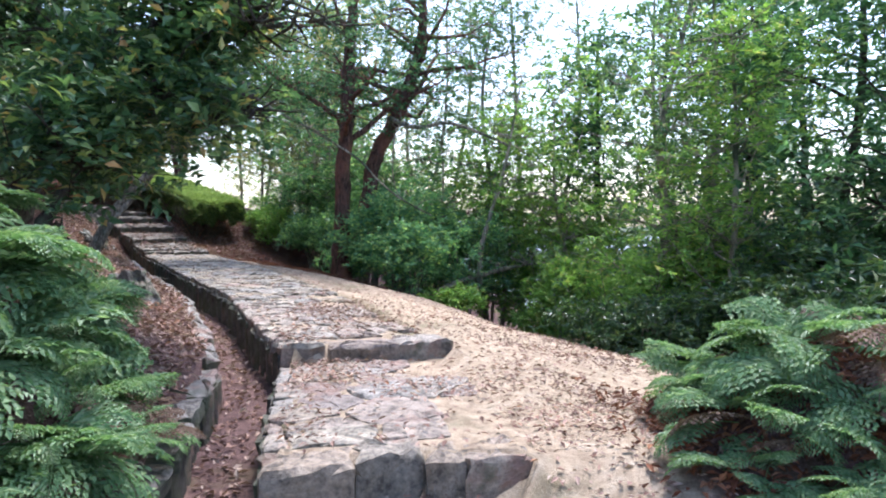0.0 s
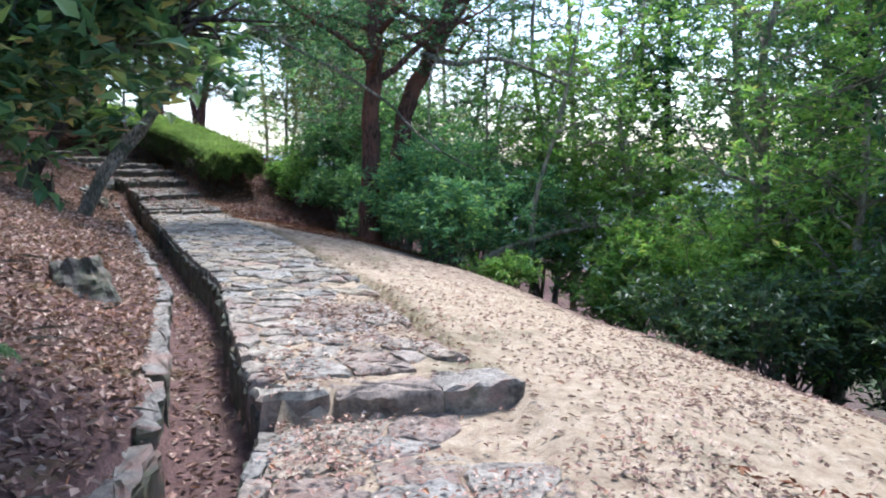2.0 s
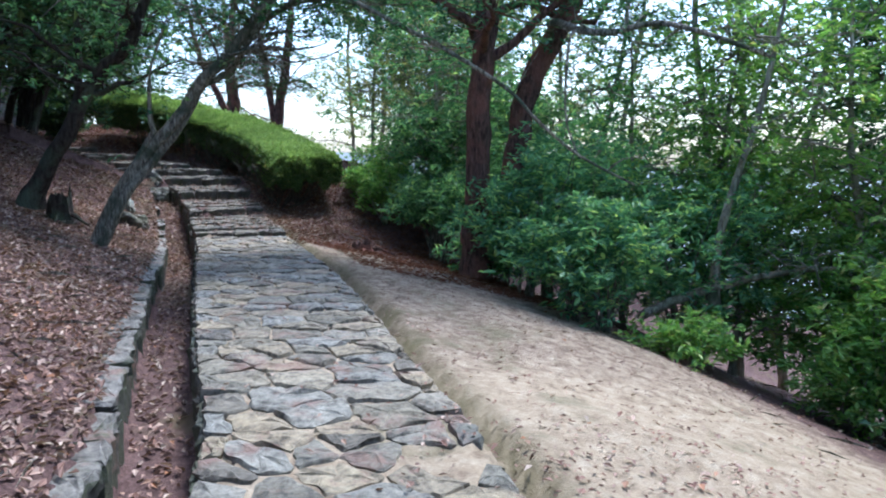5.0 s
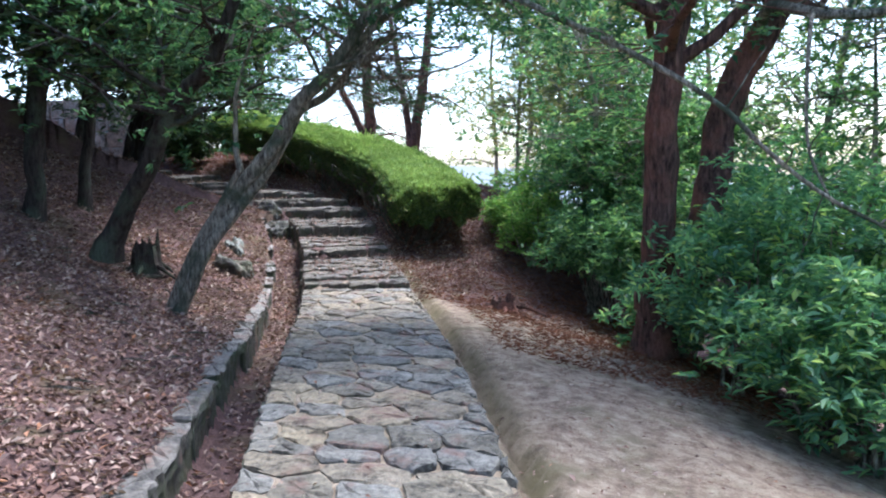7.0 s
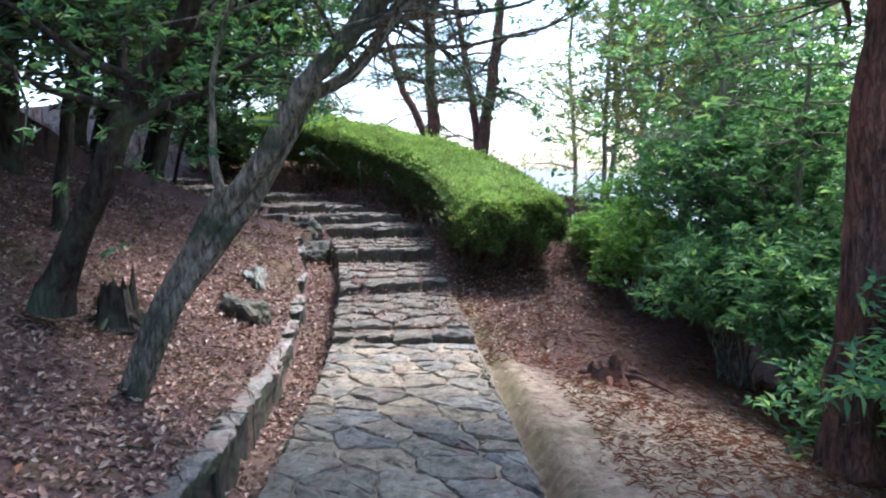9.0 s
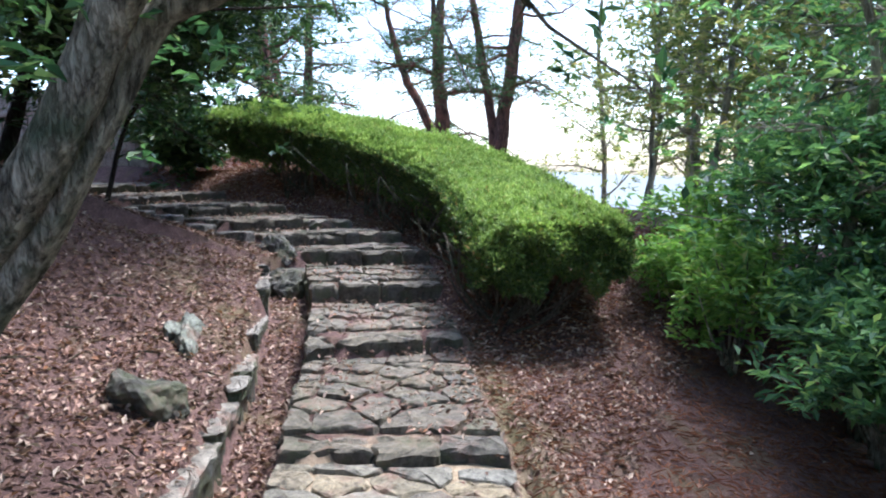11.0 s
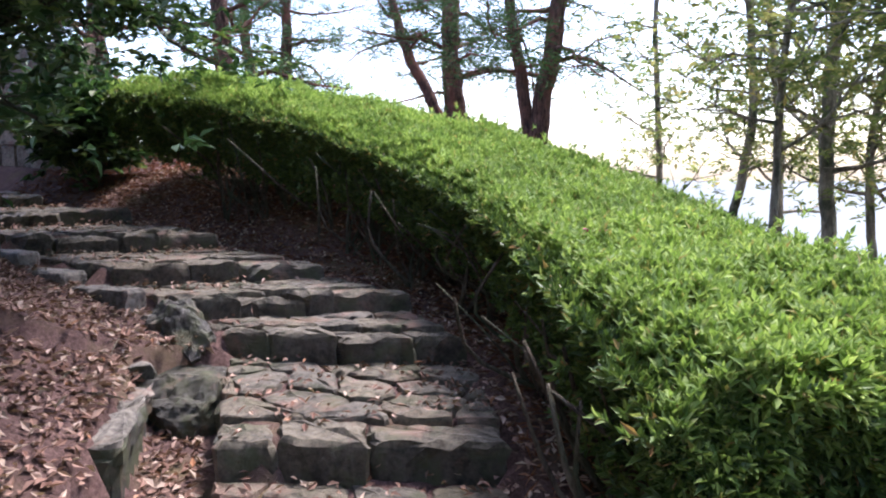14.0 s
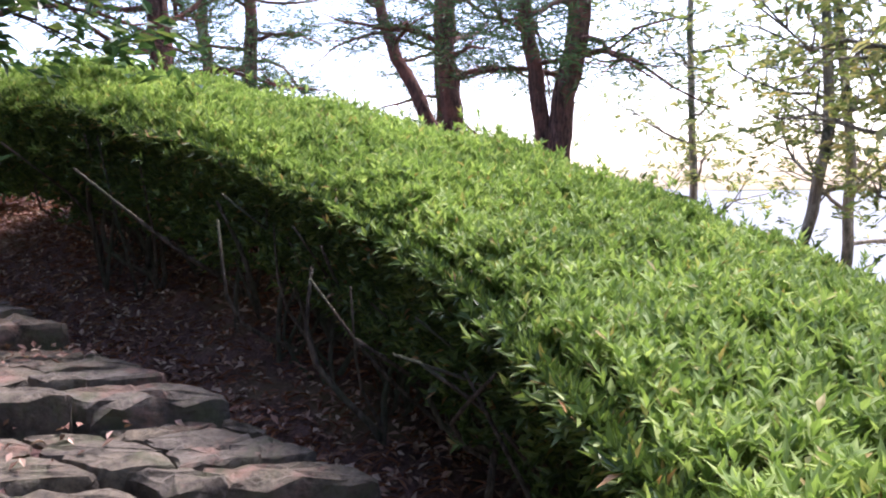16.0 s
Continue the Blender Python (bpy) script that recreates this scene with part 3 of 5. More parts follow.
def stone_step(i, seed):
    """A step: a row of heavy roughly squared blocks along its front edge."""
    g = random.Random(seed)
    L, Rr, top, low = PLAN[i, :2], PLAN[i, 2:4], PLAN[i, 4], PLAN[i - 1, 4]
    back = on_path(RUN[i] + 0.3, 0.5)[:2] - on_path(RUN[i] + 1e-4, 0.5)[:2]
    back = unit(back)
    step = thing("stone_step", (*((L + Rr) / 2), low), "worn granite block step, mossy risers toned dark for shade", "step", "steps of the stone path")
    cuts, w = [0.0], np.linalg.norm(Rr - L)
    while cuts[-1] < 1:
        cuts.append(cuts[-1] + g.uniform(0.22, 0.72) / w)
    cuts = np.array(cuts) / cuts[-1]
    dep = 0.30 if i + 2 < len(PLAN) and RUN[i + 1] - RUN[i] > 0.9 else 0.24
    base = np.array((*((L + Rr) / 2), low))
    for n in range(len(cuts) - 1):
        a, c_ = L + (Rr - L) * cuts[n], L + (Rr - L) * cuts[n + 1]
        fwd, fwd2 = g.uniform(-0.07, 0.07), g.uniform(-0.07, 0.07)
        ring = [a - back * fwd, c_ - back * fwd2, c_ + back * dep * g.uniform(0.95, 1.03), a + back * dep * g.uniform(0.95, 1.03)]
        lift = g.uniform(-0.035, 0.016)
        # block sides get the riser stone, darkened for shade
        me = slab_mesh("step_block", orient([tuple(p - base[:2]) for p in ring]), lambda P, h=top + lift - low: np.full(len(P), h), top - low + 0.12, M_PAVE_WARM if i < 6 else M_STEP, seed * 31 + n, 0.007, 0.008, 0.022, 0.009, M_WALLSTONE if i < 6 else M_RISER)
        part("step_block", me, step)


for n, i in enumerate(STEP_ROWS):
    stone_step(i, 300 + n)

# gutter: rough curb stones on the bank side, a mossy wall on the path side; walls and curb sides darkened for shade
gutter = thing("gutter", (0, 0, 0), "narrow stone-lined drain filled with dead leaves", "gutter", kind="structure")


def left_point(s, d):
    """A point d metres to the left of the path's left edge."""
    e0, e1 = edges_at(max(s - 0.25, 0)), edges_at(s + 0.25)
    t = unit((e1 - e0)[:2])
    e = edges_at(s)
    return np.array([e[0] - t[1] * d, e[1] + t[0] * d])


def soft_z(s):
    return float(np.interp(s, RUN[[0, 1, 3, 6, 12, 14, 17, 20, 24, 30]], PLAN[[0, 1, 3, 6, 12, 14, 17, 20, 24, 30], 4]))


g = random.Random(5)
s, n = 1.0, 0
while s < S_GUTTER_END:
    ln = g.uniform(0.4, 0.95)
    wide = 0.16 if RUN[7] < s < RUN[11] else 0.0
    w0, w1, inn = g.uniform(0.50, 0.60) + wide, g.uniform(0.50, 0.60) + wide, g.uniform(0.36, 0.41)
    ring = [left_point(s, inn), left_point(s, w0), left_point(s + ln, w1), left_point(s + ln, g.uniform(0.36, 0.41))]
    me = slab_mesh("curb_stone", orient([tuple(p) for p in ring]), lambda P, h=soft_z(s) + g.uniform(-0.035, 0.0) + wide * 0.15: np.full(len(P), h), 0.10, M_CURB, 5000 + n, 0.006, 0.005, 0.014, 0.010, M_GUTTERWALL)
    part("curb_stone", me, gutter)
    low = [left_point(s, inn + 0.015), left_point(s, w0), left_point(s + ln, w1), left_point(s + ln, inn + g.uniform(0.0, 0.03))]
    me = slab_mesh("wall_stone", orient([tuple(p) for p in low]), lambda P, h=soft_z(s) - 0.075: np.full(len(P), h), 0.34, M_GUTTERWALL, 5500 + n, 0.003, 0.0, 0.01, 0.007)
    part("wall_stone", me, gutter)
    s, n = s + ln, n + 1
s = S_GUTTER_END + 0.45
while s < RUN[27]:
    ln = g.uniform(0.35, 0.75)
    ring = [left_point(s, 0.02), left_point(s, g.uniform(0.16, 0.22)), left_point(s + ln, g.uniform(0.16, 0.22)), left_point(s + ln, 0.02)]
    me = slab_mesh("curb_stone", orient([tuple(p) for p in ring]), lambda P, h=soft_z(s + ln / 2) + g.uniform(0.02, 0.09): np.full(len(P), h), 0.35, M_CURB, 5000 + n, 0.006, 0.006, 0.02)
    part("curb_stone", me, gutter)
    s, n = s + ln, n + 1
s = 1.0
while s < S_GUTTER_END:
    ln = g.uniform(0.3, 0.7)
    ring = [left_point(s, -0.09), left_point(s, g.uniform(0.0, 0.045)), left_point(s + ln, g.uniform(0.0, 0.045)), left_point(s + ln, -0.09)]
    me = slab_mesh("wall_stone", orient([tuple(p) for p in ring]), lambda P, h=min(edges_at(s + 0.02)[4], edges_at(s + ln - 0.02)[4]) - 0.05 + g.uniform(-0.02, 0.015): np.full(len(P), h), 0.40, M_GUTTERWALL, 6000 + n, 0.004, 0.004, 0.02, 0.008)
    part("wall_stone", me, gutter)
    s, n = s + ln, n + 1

# ---------------------------------------------------------------- plants


def random_ways(n, g, up=0.3):
    v = g.normal(size=(n, 3))
    v[:, 2] = v[:, 2] * 0.6 + up
    return unit(v)


def clump_leaves(centres, spread, per, length, width, g, up=0.25, simple=True):
    """Leaves round each centre, in flat sprays of nine at twig ends."""
    spread = np.asarray(spread, float)
    k = max(1, per // 9)
    S = np.repeat(np.asarray(centres, float), k, axis=0)
    S = S + g.normal(size=S.shape) * spread * 0.6
    out = unit(g.normal(size=S.shape) * (1, 1, 0.35) + (0, 0, up))
    C, O = np.repeat(S, 9, axis=0), np.repeat(out, 9, axis=0)
    n = len(C)
    way = unit(O * 0.8 + g.normal(size=(n, 3)) * (0.75, 0.75, 0.32))
    pos = C + O * (np.tile(np.arange(9), len(S)) / 9.0 * length * 1.6)[:, None] + g.normal(size=(n, 3)) * length * 0.18
    upv = unit(g.normal(size=(n, 3)) * 0.38 + np.array([0, 0, 1.0]))
    make = flat_leaves if simple else leaf_arrays
    return make(pos, way, upv, length * g.uniform(0.6, 1.25, n), width * g.uniform(0.7, 1.2, n))


def limb_points(a, way, length, g, bend=0.25, n=7, lift=0.1):
    P = [np.asarray(a, float)]
    w = unit(np.asarray(way, float))
    for _ in range(n - 1):
        w = unit(w + g.normal(size=3) * bend + np.array([0, 0, lift]))
        P.append(P[-1] + w * length / (n - 1))
    return np.array(P)


def tree(name, stem, radii, bark, label, leaf=None, limbs=12, reach=2.2, start=0.4, per=45, clumps=7, leaf_len=0.08, leaf_w=0.035, spread=(0.4, 0.4, 0.25), seed=1, extra_stems=(), droop=0.05, category="tree", flat=1.0, limb_r=0.35, simple=True, group="", crook=0.0, bearing=None):
    """A tree: a tapered, bent trunk (and further stems), limbs along it, and a crown of leaves in clumps at the limbs' ends."""
    g = np.random.default_rng(seed)
    base = np.array(stem[0], float)
    if crook:
        stem = [np.array(p) + (g.normal(size=3) * (crook, crook, 0.1) if 0 < n < len(stem) - 1 else 0) for n, p in enumerate(stem)]
    t = thing(name, base, label, category, group)
    tops = []
    for k, (pts, rr) in enumerate([(stem, radii), *extra_stems]):
        P = spline(pts, 40)
        r = np.interp(np.linspace(0, 1, 40), np.linspace(0, 1, len(rr)), rr)
        if k == 0:
            r[:3] *= (1.45, 1.2, 1.06)
            P[0, 2] -= 0.12
        wob = np.array([noise.noise_vector(Vector(p * 2.3)) for p in P])
        P = P + wob * r[:, None] * 0.45
        v, f = tube_arrays(P - base, r, 14, 0.085, seed + k)
        part("trunk" if k == 0 else "stem", mesh_of("trunk", v, f, bark, True), t)
        tops.append((P, r))
    tops = tops[:bearing]
    centres, groups = [], []
    for k in range(limbs):
        P, r = tops[k % len(tops)]
        i = int(len(P) * (start + (0.99 - start) * (k // len(tops) + g.uniform(0, 0.9)) / max(1, limbs / len(tops))))
        i = min(i, len(P) - 2)
        az = k * 2.4 + g.uniform(-0.5, 0.5)
        frac = i / len(P)
        way = np.array([np.cos(az), np.sin(az), g.uniform(0.1, 0.7) * flat])
        ln = reach * g.uniform(0.65, 1.15) * (1.15 - 0.5 * frac)
        L = limb_points(P[i], way, ln, g, 0.22, 7, droop)
        v, f = tube_arrays(L - base, np.linspace(r[i] * limb_r * 1.4, 0.006, 7), 6, 0.1, seed + 7 * k)
        part("limb", mesh_of("limb", v, f, bark, True), t)
        twigs = []
        for c_ in range(clumps):
            q = g.uniform(0.35, 1.0)
            at = L[min(6, int(q * 6))] + g.normal(size=3) * np.array(spread) * 0.9
            centres.append(at)
            twigs.append(tube_arrays(np.stack([L[min(5, int(q * 5))], (L[min(5, int(q * 5))] + at) / 2 + g.normal(size=3) * 0.05, at]) - base, [0.012, 0.008, 0.003], 4, 0, 0))
        groups += twigs
    if groups:
        v, f = joined(groups)
        tagged(part("brushwood", mesh_of("brushwood", v, f, bark, True), t), kind="stuff")
    if leaf is not None:
        # twigs over the path are pruned to leave headroom
        C = np.array(centres)
        inside = (edge_distance(C[:, 0], C[:, 1], PLAN[:, :2])[0] > -0.15) & (edge_distance(C[:, 0], C[:, 1], PLAN[:, 2:4])[0] < 0.15)
        centres = C[~(inside & (C[:, 2] < edge_z(C) + 2.75) & (C[:, 1] < 18.5))]
        v, f = clump_leaves(np.array(centres) - base, spread, per, leaf_len, leaf_w, g, simple=simple)
        part("crown", mesh_of("crown", v, f, leaf), t)
    return t


def shrub(x, y, rad, height, leaf, label, seed, n=7000, leaf_len=0.07, leaf_w=0.03, stems=9, name="shrub", z=None, low=0.2, bark=None):
    """A bush: stems that fan out from its foot and leaves in loose clumps, thinner towards the middle."""
    g = np.random.default_rng(seed)
    base = np.array((x, y, (ground_z(x, y) if z is None else z) - 0.03))
    t = thing(name, base, label, "bush", "undergrowth beside the path")
    centres, tubes = [], []
    for k in range(stems):
        az, lean = g.uniform(0, 2 * np.pi), g.uniform(0.15, 0.95)
        h = height * g.uniform(0.6, 1.0)
        tip = np.array([np.cos(az) * rad * lean, np.sin(az) * rad * lean, h])
        P = spline([np.zeros(3) + g.normal(size=3) * (0.05, 0.05, 0), tip * (0.45, 0.45, 0.5) + g.normal(size=3) * 0.06, tip], 8)
        v, f = tube_arrays(P, np.linspace(0.012 + 0.005 * height, 0.004, 8), 5, 0.1, seed + k)
        part("stem", mesh_of("stem", v, f, bark or M_BARK, True), t)
    m = max(12, n // 27)
    u = unit(g.normal(size=(m, 3)))
    rr = g.uniform(0.35, 1.0, m) ** 0.5
    lump = 1 + 0.28 * np.sin(u[:, 0] * 5 + seed) + 0.2 * np.cos(u[:, 1] * 7 + seed * 2)
    C = u * (rr * lump)[:, None] * (rad, rad, height * (0.5 - low / 2)) + (0, 0, height * (0.5 + low / 2))
    v, f = clump_leaves(C, (rad * 0.16 + 0.05, rad * 0.16 + 0.05, 0.09), 27, leaf_len, leaf_w, g)
    part("foliage", mesh_of("foliage", v, f, leaf), t)
    return t


# frond of a fern: arched rib with narrow paired leaflets that shrink to the tip
def frond_mesh(length, seed, material):
    g = np.random.default_rng(seed)
    n = 21
    t = np.linspace(0, 1, n)
    P = np.stack([length * np.sin(t * 1.15) / 1.15 * 1.05, 0.05 * np.sin(t * 3 + seed) * t, length * (0.55 * t - 0.62 * t ** 2)], 1)
    v0, f0 = tube_arrays(P, np.linspace(0.005, 0.0012, n), 4, 0, 0)
    f0 = np.concatenate([f0[:, [0, 1, 2]], f0[:, [0, 2, 3]]])
    groups = [(v0, f0)]
    tan = unit(np.gradient(P, axis=0))
    for sgn in (-1, 1):
        k = np.arange(4, n)
        ln = length * 0.30 * np.sin(np.clip((t[k] - 0.08) / 0.92, 0, 1) ** 0.7 * np.pi * 0.93 + 0.16) * g.uniform(0.85, 1.1, len(k))
        way = tan[k] * 0.55 + np.array([0, sgn, -0.12]) + g.normal(size=(len(k), 3)) * 0.08
        # each leaflet is itself cut into small lobes
        for q in range(4):
            p = P[k] + unit(way) * (ln * (q + 0.2) / 4.3)[:, None] - np.array([0, 0, 1]) * (ln * 0.10 * (q / 5) ** 2)[:, None]
            for s2 in (-1, 1):
                w2 = unit(way) * 0.75 + s2 * tan[k] * 0.9
                groups.append(flat_leaves(p, w2, np.array([[0, 0, 1.0]]) + g.normal(size=(len(k), 3)) * 0.2, ln * 0.36 * (1.15 - q / 5), ln * 0.14))
    v, f = joined(groups)
    return mesh_of("frond", v, f, material)


def fern(x, y, z, fronds, length, seed, label, dead=0, toward=None):
    g = random.Random(seed)
    t = thing("fern", (x, y, z), label, "fern", "ferns on the banks")
    for k in range(fronds):
        az = g.uniform(0, 2 * math.pi) if toward is None else math.radians(toward + g.uniform(-95, 95))
        me = g.choice(DEAD_FRONDS if k < (dead if dead > 6 else dead // 2) else FRONDS)
        ob = part("frond", me, t)
        ob.matrix_basis = Matrix.LocRotScale((g.uniform(-0.12, 0.12), g.uniform(-0.12, 0.12), g.uniform(0, 0.1)), Euler((g.uniform(-0.3, 0.3), g.uniform(-0.5, 0.45), az)), Vector((1, 1, 1)) * length * g.uniform(0.7, 1.15))
    return t


FRONDS = [frond_mesh(1.0, k, M_FERN) for k in range(3)]
DEAD_FRONDS = [frond_mesh(1.0, 9 + k, M_DEADFERN) for k in range(2)]


def lumpy(radii, seed, material, jag=0.16):
    """A boulder: a fine sphere pushed in and out by noise, flattened underneath."""
    bm = bmesh.new()
    bmesh.ops.create_icosphere(bm, subdivisions=4, radius=1.0)
    rnd = random.Random(seed)
    cuts = [(Vector((rnd.gauss(0, 1), rnd.gauss(0, 1), rnd.gauss(0.3, 0.7))).normalized(), rnd.uniform(0.55, 0.8)) for _ in range(9)]
    for v in bm.verts:
        p = v.co.copy()
        for nn, dd in cuts:
            over = p.dot(nn) - dd
            if over > 0:
                p = p - nn * over * 0.9
        d = noise.fractal(p * 1.3 + Vector((seed, 0, 0)), 1.0, 2.0, 5) * jag * 2 + noise.noise(p * 5 + Vector((seed, 3, 0))) * jag * 0.5 + noise.noise(p * 13 + Vector((seed, 9, 0))) * jag * 0.25
        v.co = Vector((p.x * radii[0], p.y * radii[1], max(p.z, -0.5) * radii[2])) * (1 + d)
    me = bpy.data.meshes.new("boulder")
    bm.to_mesh(me)
    bm.free()
    me.materials.append(material)
    return me


def boulder(x, y, radii, seed, label, turn=0.0, lift=-0.05, stone=M_ROCK):
    ob = new("boulder", lumpy(radii, seed, stone, 0.17))
    ob.matrix_basis = pose(x, y, ground_z(x, y) + radii[2] * lift, 0, 0, turn)
    tagged(ob, label, "rock")


def stump(x, y, r, h, seed, label, wood):
    """A rotten stump: splintered hollow top, flaring roots."""
    g = np.random.default_rng(seed)
    z = ground_z(x, y)
    t = thing("tree_stump", (x, y, z), label, "stump")
    n, rows = 20, [(-0.08, 1.5), (0.04, 1.25), (0.35, 1.0), (0.75, 0.92), (1.0, 0.86)]
    ang = np.linspace(0, 2 * np.pi, n, endpoint=False)
    lob = 1 + 0.12 * np.sin(ang * 5 + seed) + g.normal(size=n) * 0.05
    top = 1 + g.normal(size=n) * 0.22
    v = [np.c_[np.cos(ang) * r * q * lob, np.sin(ang) * r * q * lob, np.full(n, h * a) * (top if a > 0.7 else 1)] for a, q in rows]
    v.append(np.c_[np.cos(ang) * r * 0.5, np.sin(ang) * r * 0.5, np.full(n, h * 0.35)])
    v.append(np.c_[np.cos(ang) * r * 0.1, np.sin(ang) * r * 0.1, np.full(n, h * 0.3)])
    V = np.concatenate(v)
    k = np.arange(n)
    f = np.concatenate([np.stack([i * n + k, i * n + (k + 1) % n, (i + 1) * n + (k + 1) % n, (i + 1) * n + k], 1) for i in range(len(v) - 1)])
    part("stump_body", mesh_of("stump_body", V, f, wood), t)
    for i in range(6):
        a = i * 1.05 + g.uniform(-0.3, 0.3)
        d = np.array([np.cos(a), np.sin(a), 0])
        P = spline([d * r * 0.7 + (0, 0, h * 0.3), d * r * 1.6 + (0, 0, 0.05), d * r * g.uniform(2.2, 3.4) + (0, 0, -0.06)], 7)
        part("root", mesh_of("root", *tube_arrays(P, np.linspace(0.035, 0.008, 7), 6, 0.15, i), wood, True), t)

# ---------------------------------------------------------------- the clipped hedge beside the steps
# inner top edge x, y, outer top edge x, y, height of the inner and the outer top edge, of the foot
HEDGE = np.array([
    (-5.95, 18.22, -4.98, 19.00, 1.74, 1.86, 0.92),
    (-6.66, 19.42, -5.75, 20.40, 1.97, 1.96, 1.16),
    (-7.72, 20.76, -6.65, 21.90, 2.25, 2.20, 1.38),
    (-8.88, 21.28, -7.80, 22.80, 2.62, 2.60, 1.72),
    (-9.90, 21.50, -9.20, 23.10, 2.88, 2.95, 2.02),
    (-10.9, 21.62, -10.5, 23.20, 3.08, 3.24, 2.22),
    (-12.0, 21.85, -11.9, 23.20, 3.24, 3.44, 2.40),
])


def build_hedge():
    g = np.random.default_rng(21)
    rows = spline(HEDGE, 60)
    base = np.array((-7.5, 20.8, 1.2))
    t = thing("hedge", base, "long clipped azalea hedge with bright green top and bare twiggy foot", "hedge")

    def surface(u, w):
        """w from 0 at the inner foot over the top to 1 at the outer foot."""
        k = u * 59
        i = np.clip(k.astype(int), 0, 58)
        r = rows[i] + (rows[i + 1] - rows[i]) * (k - i)[:, None]
        a = np.clip((w - 0.25) / 0.5, 0, 1)
        inn, out, top, foot = r[:, :2], r[:, 2:4], r[:, 4] + (r[:, 5] - r[:, 4]) * a, r[:, 6]
        xy = inn + (out - inn) * a[:, None]
        over = np.sin(np.clip(a, 0.0, 1.0) * np.pi) ** 0.6 * 0.11 - 0.10 * np.exp(-u / 0.018)
        side = np.where(w < 0.25, w / 0.25, np.where(w > 0.75, (1 - w) / 0.25, 1.0))
        z = foot + (top - foot) * (0.20 + 0.80 * side) + over
        rnd = np.minimum(side, 1) ** 3
        xy = xy + (inn - out) * (np.where(w < 0.25, 0.03 - 0.07 * (1 - side), 0) - np.where(w > 0.75, 0.03 - 0.07 * (1 - side), 0))[:, None]
        nrm_side = unit(inn - out)
        nz = np.where((w >= 0.25) & (w <= 0.75), 1.0, 0.25 + 0.3 * rnd)
        sx = np.where(w < 0.25, 1.0, np.where(w > 0.75, -1.0, 0.0))
        return np.c_[xy, z], unit(np.c_[nrm_side * sx[:, None], nz])

    def rosettes(n, u, w, leaf_len, leaf_w, inset, leaves=6, make=flat_leaves):
        P, N = surface(u, w)
        lump = 0.04 * np.sin(P[:, 0] * 6 + 1) * np.cos(P[:, 1] * 5) + 0.03 * np.sin(P[:, 0] * 15) * np.sin(P[:, 1] * 17 + P[:, 2] * 9) + 0.03 * np.sin(P[:, 2] * 14 + P[:, 0] * 4)
        sprig = np.where(g.random(n) < 0.10, g.exponential(0.035, n), 0.0)
        P = P + N * (lump + sprig - np.abs(g.normal(size=n)) * inset)[:, None]
        axisv = unit(N + g.normal(size=(n, 3)) * 0.38 + np.array([0, 0, 0.35]))
        ref = unit(np.cross(axisv, g.normal(size=(n, 3))))
        oth = np.cross(axisv, ref)
        pos, way, up = [], [], []
        for k in range(leaves):
            a = k * 2.4 + g.uniform(-0.3, 0.3, n)
            rad = np.cos(a)[:, None] * ref + np.sin(a)[:, None] * oth
            th = g.uniform(0.25, 0.95, n)[:, None]
            pos.append(P + axisv * (0.006 * k))
            way.append(axisv * np.cos(th) + rad * np.sin(th))
            up.append(axisv - rad * 0.6)
        pos, way, up = np.concatenate(pos), np.concatenate(way), np.concatenate(up)
        m = len(pos)
        return make(pos - base, way, up, leaf_len * g.uniform(0.7, 1.25, m), leaf_w * g.uniform(0.75, 1.2, m))

    # near part in full, far part thinner
    n = 17000
    u = 0.42 * g.random(n) ** 1.15
    near = rosettes(n, u, 0.5 + (g.random(n) - 0.5) * np.where(g.random(n) < 0.85, 0.53, 0.60), 0.045, 0.0155, 0.06, 7, leaf_arrays)
    n = 15000
    far = rosettes(n, 0.40 + 0.6 * g.random(n) ** 1.1, g.uniform(0.22, 0.78, n), 0.05, 0.019, 0.05)
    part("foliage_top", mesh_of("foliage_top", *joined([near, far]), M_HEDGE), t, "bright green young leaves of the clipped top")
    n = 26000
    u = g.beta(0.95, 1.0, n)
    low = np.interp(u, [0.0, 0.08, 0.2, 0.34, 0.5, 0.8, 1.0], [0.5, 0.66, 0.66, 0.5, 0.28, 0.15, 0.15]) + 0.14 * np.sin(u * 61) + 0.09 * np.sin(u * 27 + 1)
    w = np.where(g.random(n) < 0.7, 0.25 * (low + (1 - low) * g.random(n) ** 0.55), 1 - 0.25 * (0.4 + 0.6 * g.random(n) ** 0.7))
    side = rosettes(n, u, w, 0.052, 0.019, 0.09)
    # loose rosettes that hang below the dense part
    n = 3000
    u = g.uniform(0.03, 0.97, n)
    u = u + 0.012 * np.sin(u * 200)
    spray = rosettes(n, u, 0.21 - 0.16 * g.random(n) ** 1.6, 0.055, 0.019, 0.05)
    # the near end of the hedge
    m = 4200
    q, h = g.random(m), g.random(m) ** 0.6
    h = np.maximum(h, 0.46 + 0.11 * np.sin(q * 13 + 1) + 0.07 * np.sin(q * 31)) + g.normal(size=m) * 0.02
    r = HEDGE[0]
    E = np.c_[r[0] + (r[2] - r[0]) * q, r[1] + (r[3] - r[1]) * q, r[6] + 0.12 + (r[4] + (r[5] - r[4]) * q - r[6] - 0.1) * h]
    E[:, 2] -= 0.12 * h * (np.abs(q - 0.5) * 2) ** 3
